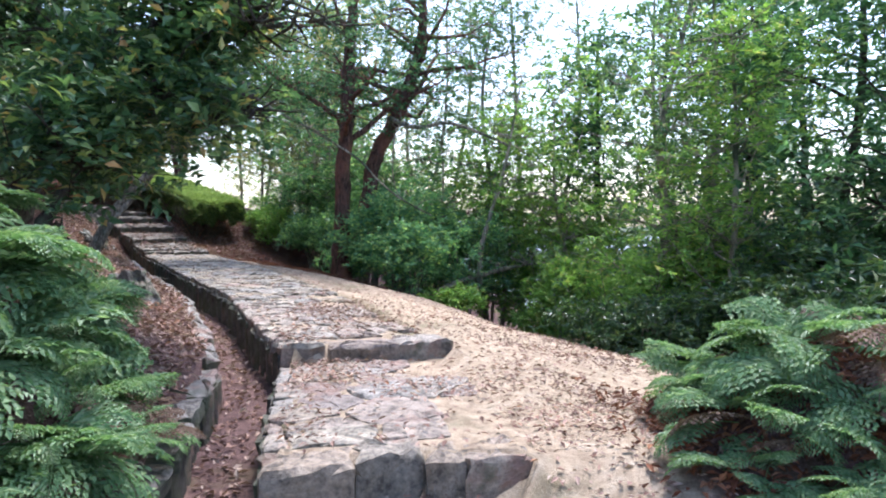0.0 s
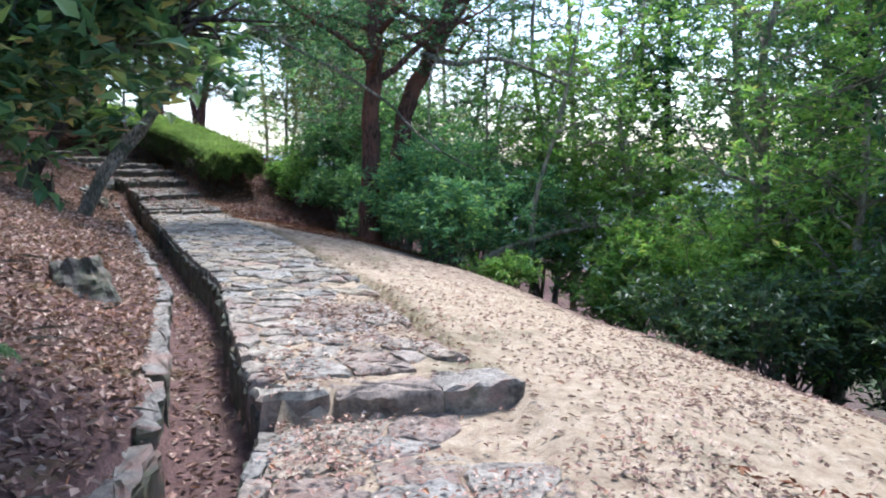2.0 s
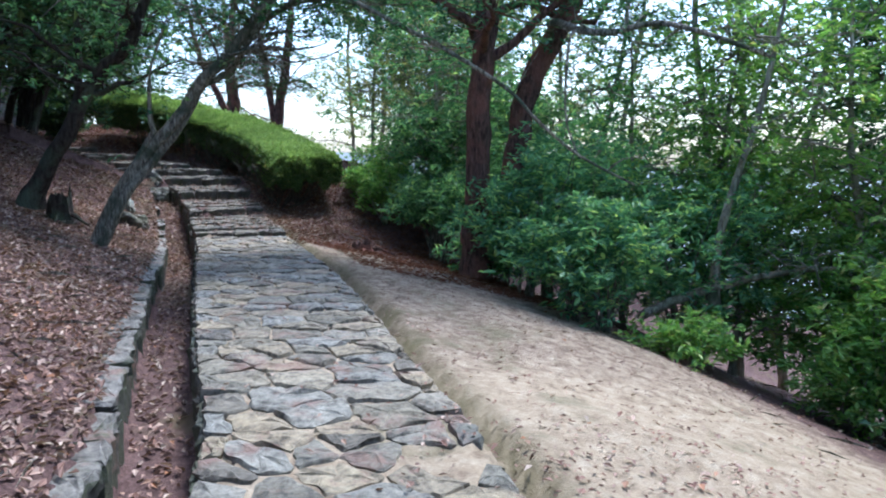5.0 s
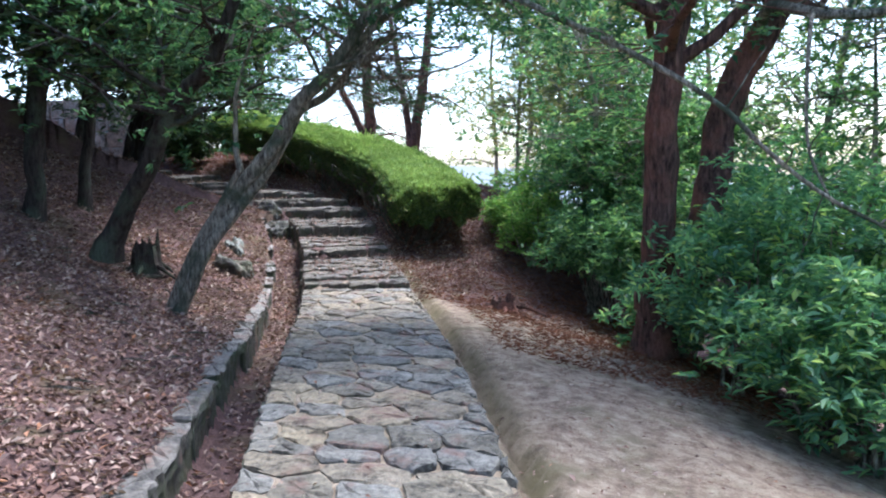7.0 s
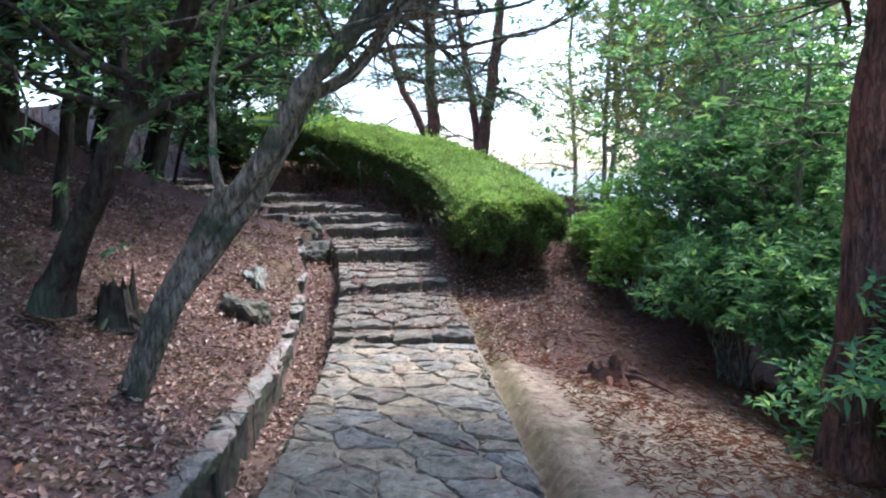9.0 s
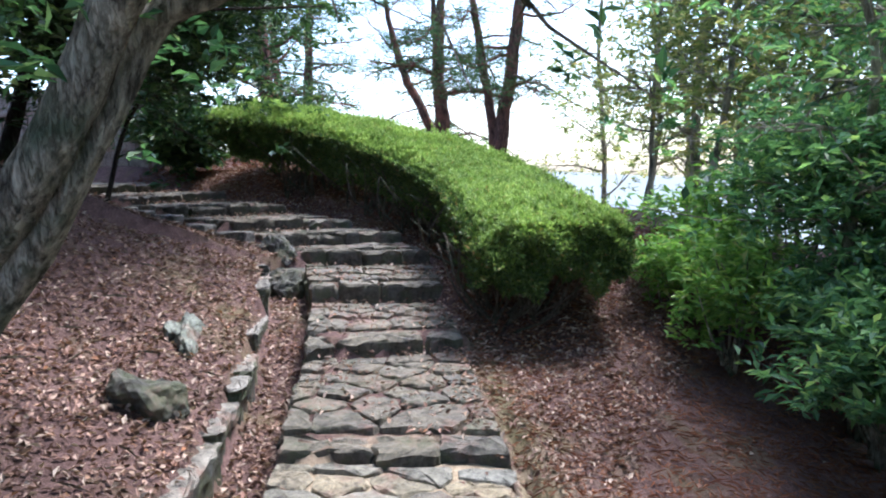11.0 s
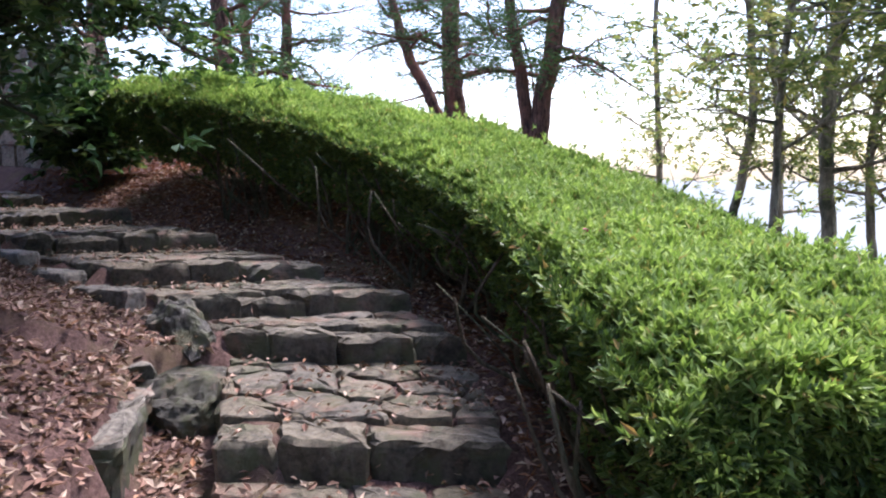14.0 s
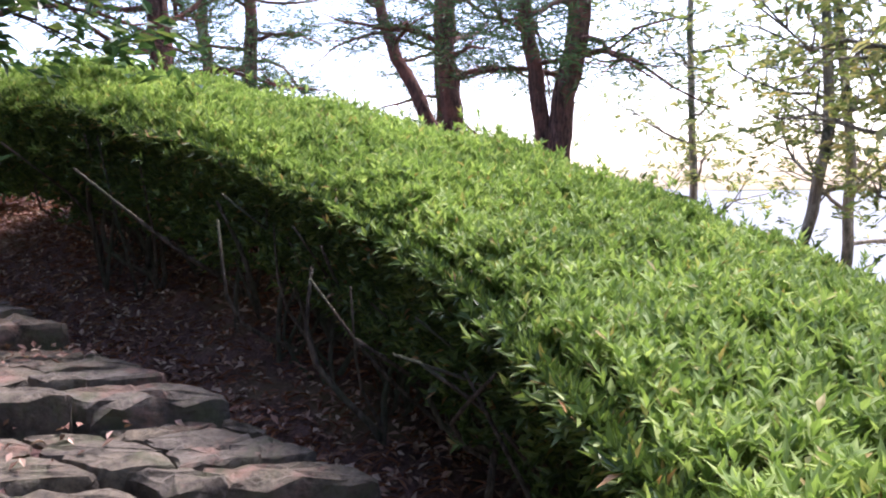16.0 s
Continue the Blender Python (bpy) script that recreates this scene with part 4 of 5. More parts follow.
    E[:, :2] += np.array([0.45, -0.75]) * (0.14 * np.sin(q * np.pi) ** 0.6 * np.sin(0.5 + h * 2.3) + 0.07 * np.sin(q * 15) * np.sin(h * 10 + 1) + 0.02)[:, None] - np.array([0.45, -0.75]) * np.abs(g.normal(size=m) * 0.11)[:, None]
    Ea = np.repeat(E, 5, axis=0)
    way = unit(np.array([0.45, -0.75, 0.5]) + g.normal(size=(len(Ea), 3)) * 0.7)
    # bright tone towards the end's top, where light falls; darkened tone below
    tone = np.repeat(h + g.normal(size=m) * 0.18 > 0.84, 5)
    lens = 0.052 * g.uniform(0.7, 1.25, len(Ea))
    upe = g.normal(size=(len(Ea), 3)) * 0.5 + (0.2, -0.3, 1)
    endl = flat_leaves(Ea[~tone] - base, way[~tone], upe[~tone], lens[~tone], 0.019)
    part("foliage_end", mesh_of("foliage_end", *flat_leaves(Ea[tone] - base, way[tone], upe[tone], lens[tone], 0.02), M_HEDGE), t, "bright young leaves along the rim of the end, in the lit tone")
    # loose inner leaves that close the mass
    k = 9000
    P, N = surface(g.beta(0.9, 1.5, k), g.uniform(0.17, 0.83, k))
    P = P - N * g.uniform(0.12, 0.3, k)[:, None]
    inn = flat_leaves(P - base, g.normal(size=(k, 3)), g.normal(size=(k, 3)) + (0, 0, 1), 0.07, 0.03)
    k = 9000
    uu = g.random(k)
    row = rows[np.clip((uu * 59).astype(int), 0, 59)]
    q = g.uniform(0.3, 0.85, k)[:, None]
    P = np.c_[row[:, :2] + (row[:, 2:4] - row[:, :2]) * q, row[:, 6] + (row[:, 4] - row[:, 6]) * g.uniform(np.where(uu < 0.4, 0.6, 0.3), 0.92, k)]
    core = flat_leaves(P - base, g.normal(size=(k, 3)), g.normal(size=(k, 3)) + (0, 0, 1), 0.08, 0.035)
    part("foliage_side", mesh_of("foliage_side", *joined([side, spray, endl, inn, core]), M_HEDGE_SIDE), t, "older leaves of the sides, shade put into their dark colour")
    # bare stems
    for k in range(110):
        uu = np.array([0.04 + 0.95 * g.beta(0.9, 1.5)])
        (p,), _ = surface(uu, np.array([0.5]))
        i = int(uu[0] * 59)
        r = rows[i]
        q = g.uniform(-0.22, 0.6)
        foot = np.array([*(r[:2] + (r[2:4] - r[:2]) * (0.12 + 0.6 * q)), 0.0])
        foot[2] = terrain(foot[0:1], foot[1:2])[0][0] - 0.03
        for b_ in range(3):
            tip = np.array([*(r[:2] + (r[2:4] - r[:2]) * np.clip(q + g.normal() * 0.25, 0.02, 0.98)), r[4] - g.uniform(0.06, 0.3)])
            tip[:2] += g.normal(size=2) * 0.2
            mid = foot * 0.5 + tip * 0.5 + g.normal(size=3) * (0.13, 0.13, 0.06)
            Q = spline([foot, foot * 0.8 + mid * 0.2 + g.normal(size=3) * 0.02, mid, tip], 9) - base
            part("stem", mesh_of("stem", *tube_arrays(Q, np.linspace(0.017, 0.006, 9) * g.uniform(0.5, 1.35), 6, 0.16, k), M_TWIG, True), t, "bare grey-brown twig")
    # two open blossoms on the top
    for p in ((-6.45, 19.55, 2.08), (-6.52, 19.52, 2.09)):
        az = np.arange(5) * 2 * np.pi / 5
        way = np.c_[np.cos(az), np.sin(az), np.full(5, 0.7)]
        v, f = leaf_arrays(np.repeat([np.array(p) - base], 5, 0), way, np.repeat([[0, 0, 1.0]], 5, 0), 0.035, 0.026)
        part("blossom", mesh_of("blossom", v, f, M_PINK), t, "pink azalea blossom")


build_hedge()

# ---------------------------------------------------------------- trees of the left bank
# leaning tree at the gutter
tree("leaning_tree", [(-6.42, 13.90, 0.78), (-6.19, 13.95, 1.28), (-5.97, 14.0, 1.68), (-5.69, 14.05, 2.0), (-5.41, 14.1, 2.3), (-5.15, 14.15, 2.67), (-4.78, 14.2, 3.03), (-4.3, 14.3, 3.7), (-3.7, 14.5, 4.7)],
     [0.076, 0.072, 0.07, 0.068, 0.064, 0.06, 0.054, 0.042, 0.02], M_BARK,
     "leaning grey-barked tree with twisted twin trunk on the leafy bank", M_BROAD, 33, 1.8, 0.72, 63, 8, 0.08, 0.035, (0.45, 0.45, 0.3), 11,
     [([(-4.78, 14.2, 3.03), (-4.3, 14.7, 3.6), (-3.9, 15.3, 3.8), (-3.4, 15.9, 3.75)], [0.035, 0.028, 0.02, 0.008]),
      ([(-6.36, 13.84, 0.72), (-6.10, 13.88, 1.26), (-5.86, 14.02, 1.66), (-5.60, 14.12, 1.98), (-5.32, 14.2, 2.38), (-5.19, 14.3, 2.65), (-5.05, 14.4, 2.76), (-4.90, 14.5, 2.92), (-4.72, 14.6, 3.2), (-4.2, 14.9, 4.3)], [0.064, 0.06, 0.06, 0.056, 0.046, 0.042, 0.04, 0.037, 0.032, 0.016]),
      ([(-6.50, 13.88, 0.74), (-6.25, 13.90, 1.25), (-6.03, 13.95, 1.62), (-5.80, 13.98, 1.95), (-5.66, 14.0, 2.16)], [0.06, 0.045, 0.04, 0.036, 0.025]),
      ([(-5.66, 14.0, 2.12), (-5.71, 14.0, 2.32), (-5.70, 14.0, 2.6), (-5.67, 14.0, 2.86), (-5.55, 14.0, 3.15), (-5.4, 14.0, 3.5)], [0.03, 0.026, 0.02, 0.016, 0.013, 0.006])], bearing=3)
tree("tree", [(-7.42, 14.1, 1.36), (-7.08, 14.1, 1.85), (-6.82, 14.1, 2.2), (-6.59, 14.1, 2.56), (-6.32, 14.1, 2.9), (-5.95, 14.12, 3.25), (-5.4, 14.2, 4.6)], [0.115, 0.095, 0.09, 0.085, 0.075, 0.065, 0.03], M_BARK_DARK,
     "dark-trunked tree leaning out over the bank", M_BROAD, 16, 1.9, 0.5, 60, 8, 0.08, 0.035, (0.5, 0.5, 0.3), 12,
     [([(-6.75, 14.1, 2.3), (-6.78, 14.3, 2.9), (-6.9, 14.5, 3.8), (-6.8, 14.7, 4.8)], [0.045, 0.038, 0.03, 0.015])])
for k, (x, y, hh, lx, ly, r) in enumerate([(-8.9, 14.6, 4.8, 1.0, 0.5, 0.13), (-9.6, 13.0, 5.2, 0.8, 0.2, 0.15), (-10.4, 16.0, 5.0, 1.2, -0.3, 0.14), (-11.8, 14.0, 5.5, 0.9, 0.6, 0.15), (-7.4, 8.3, 5.5, 0.9, 0.4, 0.16), (-9.2, 10.6, 5.5, 0.8, 0.3, 0.15), (-10.8, 18.4, 4.6, 0.6, 0.5, 0.11), (-10.6, 17.0, 5.0, 0.3, 1.0, 0.12), (-12.6, 18.8, 5.0, 0.6, 0.9, 0.12), (-13.5, 16.5, 5.5, 0.6, 0.9, 0.13), (-5.2, 6.0, 5.5, 1.2, 0.0, 0.14), (-4.6, 3.4, 5.0, 1.0, 0.4, 0.14), (-11.0, 12.0, 5.0, 0.9, 0.4, 0.13), (-12.8, 15.6, 4.6, 0.8, 0.2, 0.12), (-10.0, 10.0, 5.0, 1.0, 0.4, 0.13), (-14.6, 17.6, 4.6, 0.6, 0.5, 0.13), (-9.2, 15.6, 4.4, 1.0, 0.3, 0.09), (-13.5, 13.5, 5.0, 0.6, 0.4, 0.13)]):
    z0 = ground_z(x, y)
    tree("tree", [(x, y, z0), (x + lx * 0.3, y + ly * 0.3, z0 + hh * 0.3), (x + lx * 0.75, y + ly * 0.6, z0 + hh * 0.62), (x + lx * 1.3, y + ly, z0 + hh)], [r * 0.8, r * 0.66, r * 0.5, r * 0.2], M_BARK_DARK,
         "dark-trunked evergreen tree on the wooded bank", M_BANK, 15, 2.1, 0.36, 45, 7, 0.17, 0.08, (0.55, 0.55, 0.3), 40 + k, crook=0.12, group="evergreens of the wooded bank")

# low crowns that hang over the upper steps
for k, (x, y, hh) in enumerate([(-11.0, 18.5, 2.9), (-11.9, 19.2, 2.8), (-10.3, 17.9, 3.0), (-11.5, 19.4, 2.7)]):
    z0 = ground_z(x, y)
    tree("tree", [(x, y, z0), (x + 0.2, y + 0.2, z0 + hh * 0.4), (x + 0.5, y + 0.8, z0 + hh * 0.75), (x + 0.8, y + 1.2, z0 + hh)], [w * (1.0 if k < 3 else 0.4) for w in (0.08, 0.07, 0.05, 0.02)], M_BARK_DARK,
         "dark evergreen tree with low crown over the steps", M_BANK, 24 if k < 3 else 12, 1.9, 0.40, 54, 7, 0.13, 0.06, (0.45, 0.45, 0.25), 260 + k, crook=0.1, droop=-0.04, group="evergreens of the wooded bank")

# dark bushes that close the wooded bank
for k, (x, y, r, hh) in enumerate([(-13.6, 11.0, 1.3, 2.6), (-14.6, 12.8, 1.4, 2.8), (-15.2, 14.6, 1.4, 2.6), (-15.8, 16.2, 1.3, 2.4), (-16.6, 18.0, 1.2, 2.0), (-12.6, 9.2, 1.3, 2.6), (-11.2, 7.6, 1.3, 2.6), (-9.6, 6.0, 1.3, 2.6), (-8.0, 4.6, 1.2, 2.4)]):
    shrub(x, y, r, hh, M_BANK, "dark evergreen bush under the trees of the bank", 420 + k, n=3600, leaf_len=0.19, leaf_w=0.09)

# overhanging tree beside the start of the path
tree("overhanging_tree", [(-3.9, 6.9, 1.3), (-3.5, 6.7, 2.2), (-2.9, 6.5, 3.0), (-2.3, 6.3, 3.6), (-1.6, 6.2, 4.3)], [0.12, 0.11, 0.09, 0.06, 0.025], M_BARK_DARK,
     "broad-leaved evergreen tree hanging over the path", M_OVER, 76, 0.7, 0.3, 36, 7, 0.10, 0.055, (0.26, 0.26, 0.16), 61,
     [([(-3.2, 6.6, 2.5), (-2.4, 5.9, 2.5), (-1.85, 5.45, 2.3), (-1.5, 5.2, 2.15)], [0.06, 0.05, 0.03, 0.012]),
      ([(-3.6, 6.7, 2.0), (-3.0, 6.0, 2.05), (-2.6, 5.3, 1.95), (-2.35, 5.0, 1.8)], [0.05, 0.04, 0.03, 0.012]),
      ([(-2.9, 6.5, 3.0), (-2.1, 5.9, 2.95), (-1.45, 5.5, 2.85), (-1.1, 5.3, 2.8)], [0.05, 0.04, 0.03, 0.012])], simple=False, droop=-0.02, limb_r=0.2)

# ---------------------------------------------------------------- trees right of the path
tree("red_pine", [(-2.1, 15.7, 0.3), (-2.06, 15.6, 1.3), (-2.0, 15.5, 2.6), (-1.9, 15.5, 4.2), (-1.7, 15.6, 7.5)], [0.175, 0.16, 0.15, 0.13, 0.065], M_BARK_RED,
     "twin-stemmed red pine with dark flaking bark", M_BROAD, 36, 3.2, 0.56, 63, 8, 0.10, 0.042, (0.6, 0.6, 0.3), 71,
     [([(-1.8, 16.1, 0.5), (-1.62, 16.25, 1.8), (-1.4, 16.4, 2.9), (-0.95, 16.5, 3.7), (-0.5, 16.6, 5.2), (-0.4, 16.6, 7.0)], [0.17, 0.16, 0.15, 0.14, 0.11, 0.05])])
# long bare branch that sweeps down before the pine, and the fallen limb with its upright shoot
tree("sapling", [(0.66, 14.1, 0.35), (0.75, 14.2, 1.1), (0.95, 14.3, 1.7), (1.2, 14.4, 2.6), (1.5, 14.5, 4.2)], [0.05, 0.045, 0.035, 0.03, 0.01], M_BARK_PALE,
     "thin pale shoot standing on a fallen limb", M_FEATHER, 8, 0.8, 0.6, 27, 4, 0.07, 0.03, (0.3, 0.3, 0.2), 75,
     [([(-0.1, 13.9, 0.12), (0.3, 14.0, 0.28), (0.66, 14.1, 0.40), (1.3, 14.1, 0.55), (1.9, 14.0, 0.65)], [0.05, 0.05, 0.05, 0.035, 0.015])])
# slender pale trees of the open wood
for k, (x, y, hh, lx, ly, r) in enumerate([(0.9, 17.5, 7.0, 0.4, 0.5, 0.06), (1.9, 18.5, 7.5, -0.3, 0.2, 0.07), (3.0, 12.2, 5.5, 1.2, 0.4, 0.08), (-0.2, 19.5, 7.0, 0.3, 0.4, 0.06), (3.0, 20.0, 8.0, 0.5, 0.3, 0.08),
                                           (5.2, 17.0, 7.5, -0.4, 0.5, 0.08), (-3.2, 22.5, 6.5, 0.5, 0.2, 0.05), (-4.4, 25.0, 7.5, 0.6, 0.1, 0.07), (-5.4, 26.5, 8.0, 0.3, 0.3, 0.09), (-2.6, 26.0, 8.0, -0.3, 0.2, 0.07), (-6.9, 28.5, 8.0, 0.4, 0.2, 0.07), (-1.2, 23.5, 7.5, 0.3, 0.5, 0.06), (-4.0, 29.0, 9.0, 0.3, 0.1, 0.09), (-5.0, 23.6, 6.0, 0.5, 0.4, 0.05), (-6.2, 30.0, 9.0, -0.4, 0.2, 0.08), (-3.4, 24.0, 7.0, -0.6, 0.4, 0.06), (-8.2, 31.0, 8.5, 0.5, 0.2, 0.07), (-1.5, 28.0, 9.0, -0.4, 0.2, 0.08), (0.5, 25.5, 8.5, 0.4, 0.3, 0.08), (-6.0, 25.2, 6.5, 0.2, 0.4, 0.05), (-4.8, 27.8, 8.0, 0.5, 0.1, 0.06)]):
    z0 = ground_z(x, y)
    hh += max(0.0, 0.6 - z0) * 0.7
    tree("slender_tree", [(x, y, z0), (x + lx * 0.25, y + ly * 0.3, z0 + hh * 0.3), (x + lx * 0.6, y + ly * 0.6, z0 + hh * 0.62), (x + lx, y + ly, z0 + hh)], [r, r * 0.85, r * 0.65, r * 0.25], M_BARK_PALE,
         "slender pale-barked tree with thin airy crown", M_AIRY if y > 21 else M_FEATHER, 19, 1.6, 0.2, 36, 7, 0.12, 0.048, (0.42, 0.42, 0.3), 80 + k, crook=0.2, group="slender trees of the open wood")
# leafy trees that close the clearing
for k, (x, y, hh, r, sp, mt) in enumerate([(4.4, 13.8, 5.5, 0.08, 1.5, 1), (6.0, 11.5, 6.5, 0.10, 1.8, 0), (5.4, 8.6, 6.0, 0.09, 1.7, 0), (7.5, 15.5, 7.0, 0.11, 2.0, 0), (9.0, 12.5, 7.5, 0.12, 2.2, 0), (8.0, 8.5, 7.0, 0.11, 2.1, 0), (6.2, 5.6, 6.0, 0.1, 1.8, 0),
                                           (10.5, 17.5, 8.0, 0.13, 2.4, 0), (6.0, 20.5, 8.0, 0.12, 2.2, 0), (3.6, 16.8, 5.5, 0.09, 1.6, 0), (9.0, 22.0, 8.5, 0.13, 2.4, 0), (2.2, 14.6, 3.8, 0.05, 1.2, 1), (1.2, 15.6, 3.2, 0.05, 1.1, 2),
                                           (-3.3, 19.3, 3.9, 0.05, 1.1, 3), (-2.9, 20.4, 4.2, 0.06, 1.2, 3), (-3.1, 21.4, 3.6, 0.05, 1.1, 4), (-2.5, 18.4, 3.4, 0.05, 1.0, 3), (-0.3, 17.2, 3.4, 0.05, 1.1, 3), (4.5, 3.2, 5.5, 0.1, 1.7, 0), (4.0, 10.9, 4.2, 0.06, 1.2, 2), (7.2, 18.5, 8.0, 0.1, 2.1, 0), (5.6, 14.6, 6.5, 0.09, 1.8, 0), (9.4, 9.8, 7.5, 0.11, 2.2, 0), (11.5, 14.0, 8.0, 0.12, 2.4, 0), (-3.3, 23.2, 4.6, 0.05, 1.3, 4)]):
    z0 = ground_z(x, y)
    g = random.Random(900 + k)
    lx, ly = g.uniform(-0.4, 0.4), g.uniform(-0.4, 0.4)
    hh += max(0.0, 0.4 - z0) * 0.8
    tree("leafy_tree", [(x, y, z0), (x + lx * 0.3, y + ly * 0.3, z0 + hh * 0.3), (x + lx * 0.7, y + ly * 0.6, z0 + hh * 0.65), (x + lx, y + ly, z0 + hh)], [r, r * 0.85, r * 0.6, r * 0.2], M_BARK_DARK if mt == 0 else M_BARK_PALE,
         ("dark green broad-leaved tree of the wood", "light green young tree with layered sprays", "yellow-green young tree with layered sprays", "bushy small tree with dense green leaves", "airy young tree with pale green leaves")[mt], (M_BROAD, M_BRIGHT, M_BRIGHT, M_THICKET, M_AIRY)[mt],
         22 if mt < 3 else 11, sp, 0.12 if mt < 3 else 0.25, 54 if mt < 3 else 36, 7, 0.16 if mt == 0 else 0.11, 0.07 if mt == 0 else 0.046, (0.5, 0.5, 0.28), 150 + k, droop=0.02, crook=0.12, group="leafy trees round the clearing")
# undergrowth along the edge of the clearing
SHRUBS = [
    (-1.9, 16.1, 0.5, 0.9, 0), (-1.35, 14.9, 0.75, 1.8, 0), (-0.8, 13.7, 0.7, 1.2, 0), (-0.55, 13.5, 0.55, 1.3, 0), (-2.4, 17.8, 0.7, 1.7, 3), (-4.2, 19.2, 0.45, 1.1, 1), (-3.3, 19.2, 0.5, 1.3, 3), (-3.1, 18.0, 0.55, 1.2, 3), (-3.2, 18.9, 0.6, 1.6, 3), (-2.3, 17.0, 0.5, 1.2, 3), (-3.7, 20.4, 0.7, 1.8, 3),
    (-1.9, 18.4, 0.8, 2.2, 3), (-0.8, 15.4, 0.9, 2.2, 0), (0.4, 14.6, 0.9, 2.0, 0), (0.3, 12.95, 0.45, 0.42, 2), (1.75, 13.1, 0.5, 0.8, 1), (2.2, 13.2, 0.8, 1.9, 1), (3.0, 12.3, 0.9, 2.1, 1), (2.3, 11.2, 0.7, 0.9, 4),
    (2.7, 9.7, 0.7, 1.0, 4), (3.3, 10.5, 0.9, 1.4, 4), (4.2, 12.6, 1.2, 3.2, 1), (4.3, 9.0, 1.2, 2.4, 4), (3.7, 7.2, 0.9, 1.4, 4), (5.2, 7.0, 1.4, 3.0, 4), (2.6, 15.6, 1.2, 3.0, 1), (1.0, 16.6, 1.2, 3.0, 0),
    (-0.6, 18.0, 1.2, 3.2, 0), (-2.2, 20.6, 1.3, 3.4, 3), (4.4, 15.6, 1.5, 3.6, 0), (6.4, 11.0, 1.7, 4.0, 4), (6.8, 14.6, 1.8, 4.4, 0), (4.0, 5.2, 1.0, 2.0, 4),
    (-3.0, 19.6, 0.9, 2.6, 3), (-2.3, 19.2, 0.9, 2.4, 3), (-1.2, 17.2, 0.9, 2.3, 3), (-0.2, 16.2, 0.8, 1.9, 3), (-2.9, 17.9, 0.6, 1.4, 3),
    (-4.75, 19.75, 0.3, 0.62, 2), (-4.55, 20.5, 0.45, 0.9, 1), (-4.2, 19.95, 0.4, 0.8, 1),
]
for k, (x, y, r, hh, kind) in enumerate(SHRUBS):
    big = r > 1.1
    shrub(x, y, r, hh, (M_SHRUB, M_BRIGHT, M_BRIGHT, M_THICKET, M_BANK)[kind], ("glossy dark green broad-leaved bush", "light green bush with layered sprays", "low yellow-green leafy bush at the sand's edge", "shaded dark green bush between pine and hedge", "dark evergreen bush at the clearing's edge")[kind], 200 + k,
          n=int(3200 * (r * hh) ** 0.6), leaf_len=0.13 if big else 0.105, leaf_w=0.06 if big else 0.042, low=0.5 if kind == 3 else 0.2)

# ---------------------------------------------------------------- pines on the crest behind the hedge
for k, (pts, rad, ext) in enumerate([
    ([(-9.40, 27.1, 0.8), (-9.40, 27.1, 2.6), (-9.60, 27.2, 4.0), (-9.75, 27.2, 5.0), (-10.2, 27.3, 7.5)], [0.15, 0.12, 0.10, 0.09, 0.05], [([(-9.36, 27.1, 1.8), (-9.25, 27.1, 3.2), (-9.0, 27.2, 4.6), (-8.7, 27.3, 7.5)], [0.14, 0.13, 0.12, 0.06])]),
    ([(-11.3, 28.6, 1.5), (-11.3, 28.6, 3.4), (-11.35, 28.6, 4.8), (-11.2, 28.7, 7.5)], [0.17, 0.17, 0.15, 0.05], [([(-11.4, 28.6, 2.9), (-11.8, 28.6, 3.8), (-12.4, 28.7, 4.9), (-12.9, 28.8, 6.8)], [0.11, 0.10, 0.09, 0.04])]),
    ([(-15.8, 29.7, 2.0), (-15.75, 29.7, 4.4), (-15.6, 29.8, 8.0)], [0.16, 0.15, 0.06], []),
    ([(-16.5, 29.6, 2.0), (-16.7, 29.7, 4.4), (-16.9, 29.7, 8.0)], [0.14, 0.13, 0.07], []),
    ([(-14.05, 25.9, 2.0), (-14.1, 25.9, 4.2), (-14.4, 25.9, 8.0)], [0.18, 0.17, 0.08], []),
    ([(-14.3, 23.6, 2.2), (-14.2, 23.6, 4.0), (-14.2, 23.6, 8.0)], [0.16, 0.14, 0.08], []),
    ([(-12.3, 30.5, 1.5), (-12.3, 30.5, 3.4), (-12.4, 30.5, 7.5)], [0.13, 0.12, 0.05], []),
]):
    tree("pine", pts, [r * 0.88 for r in rad], M_BARK_RED, "red-barked pine with sparse dark needles", M_PINE, 18, 2.4, 0.45, 72, 6, 0.16, 0.012, (0.4, 0.4, 0.14), 120 + k, ext, 0.0, flat=0.3, group="pines on the crest", limb_r=0.25)

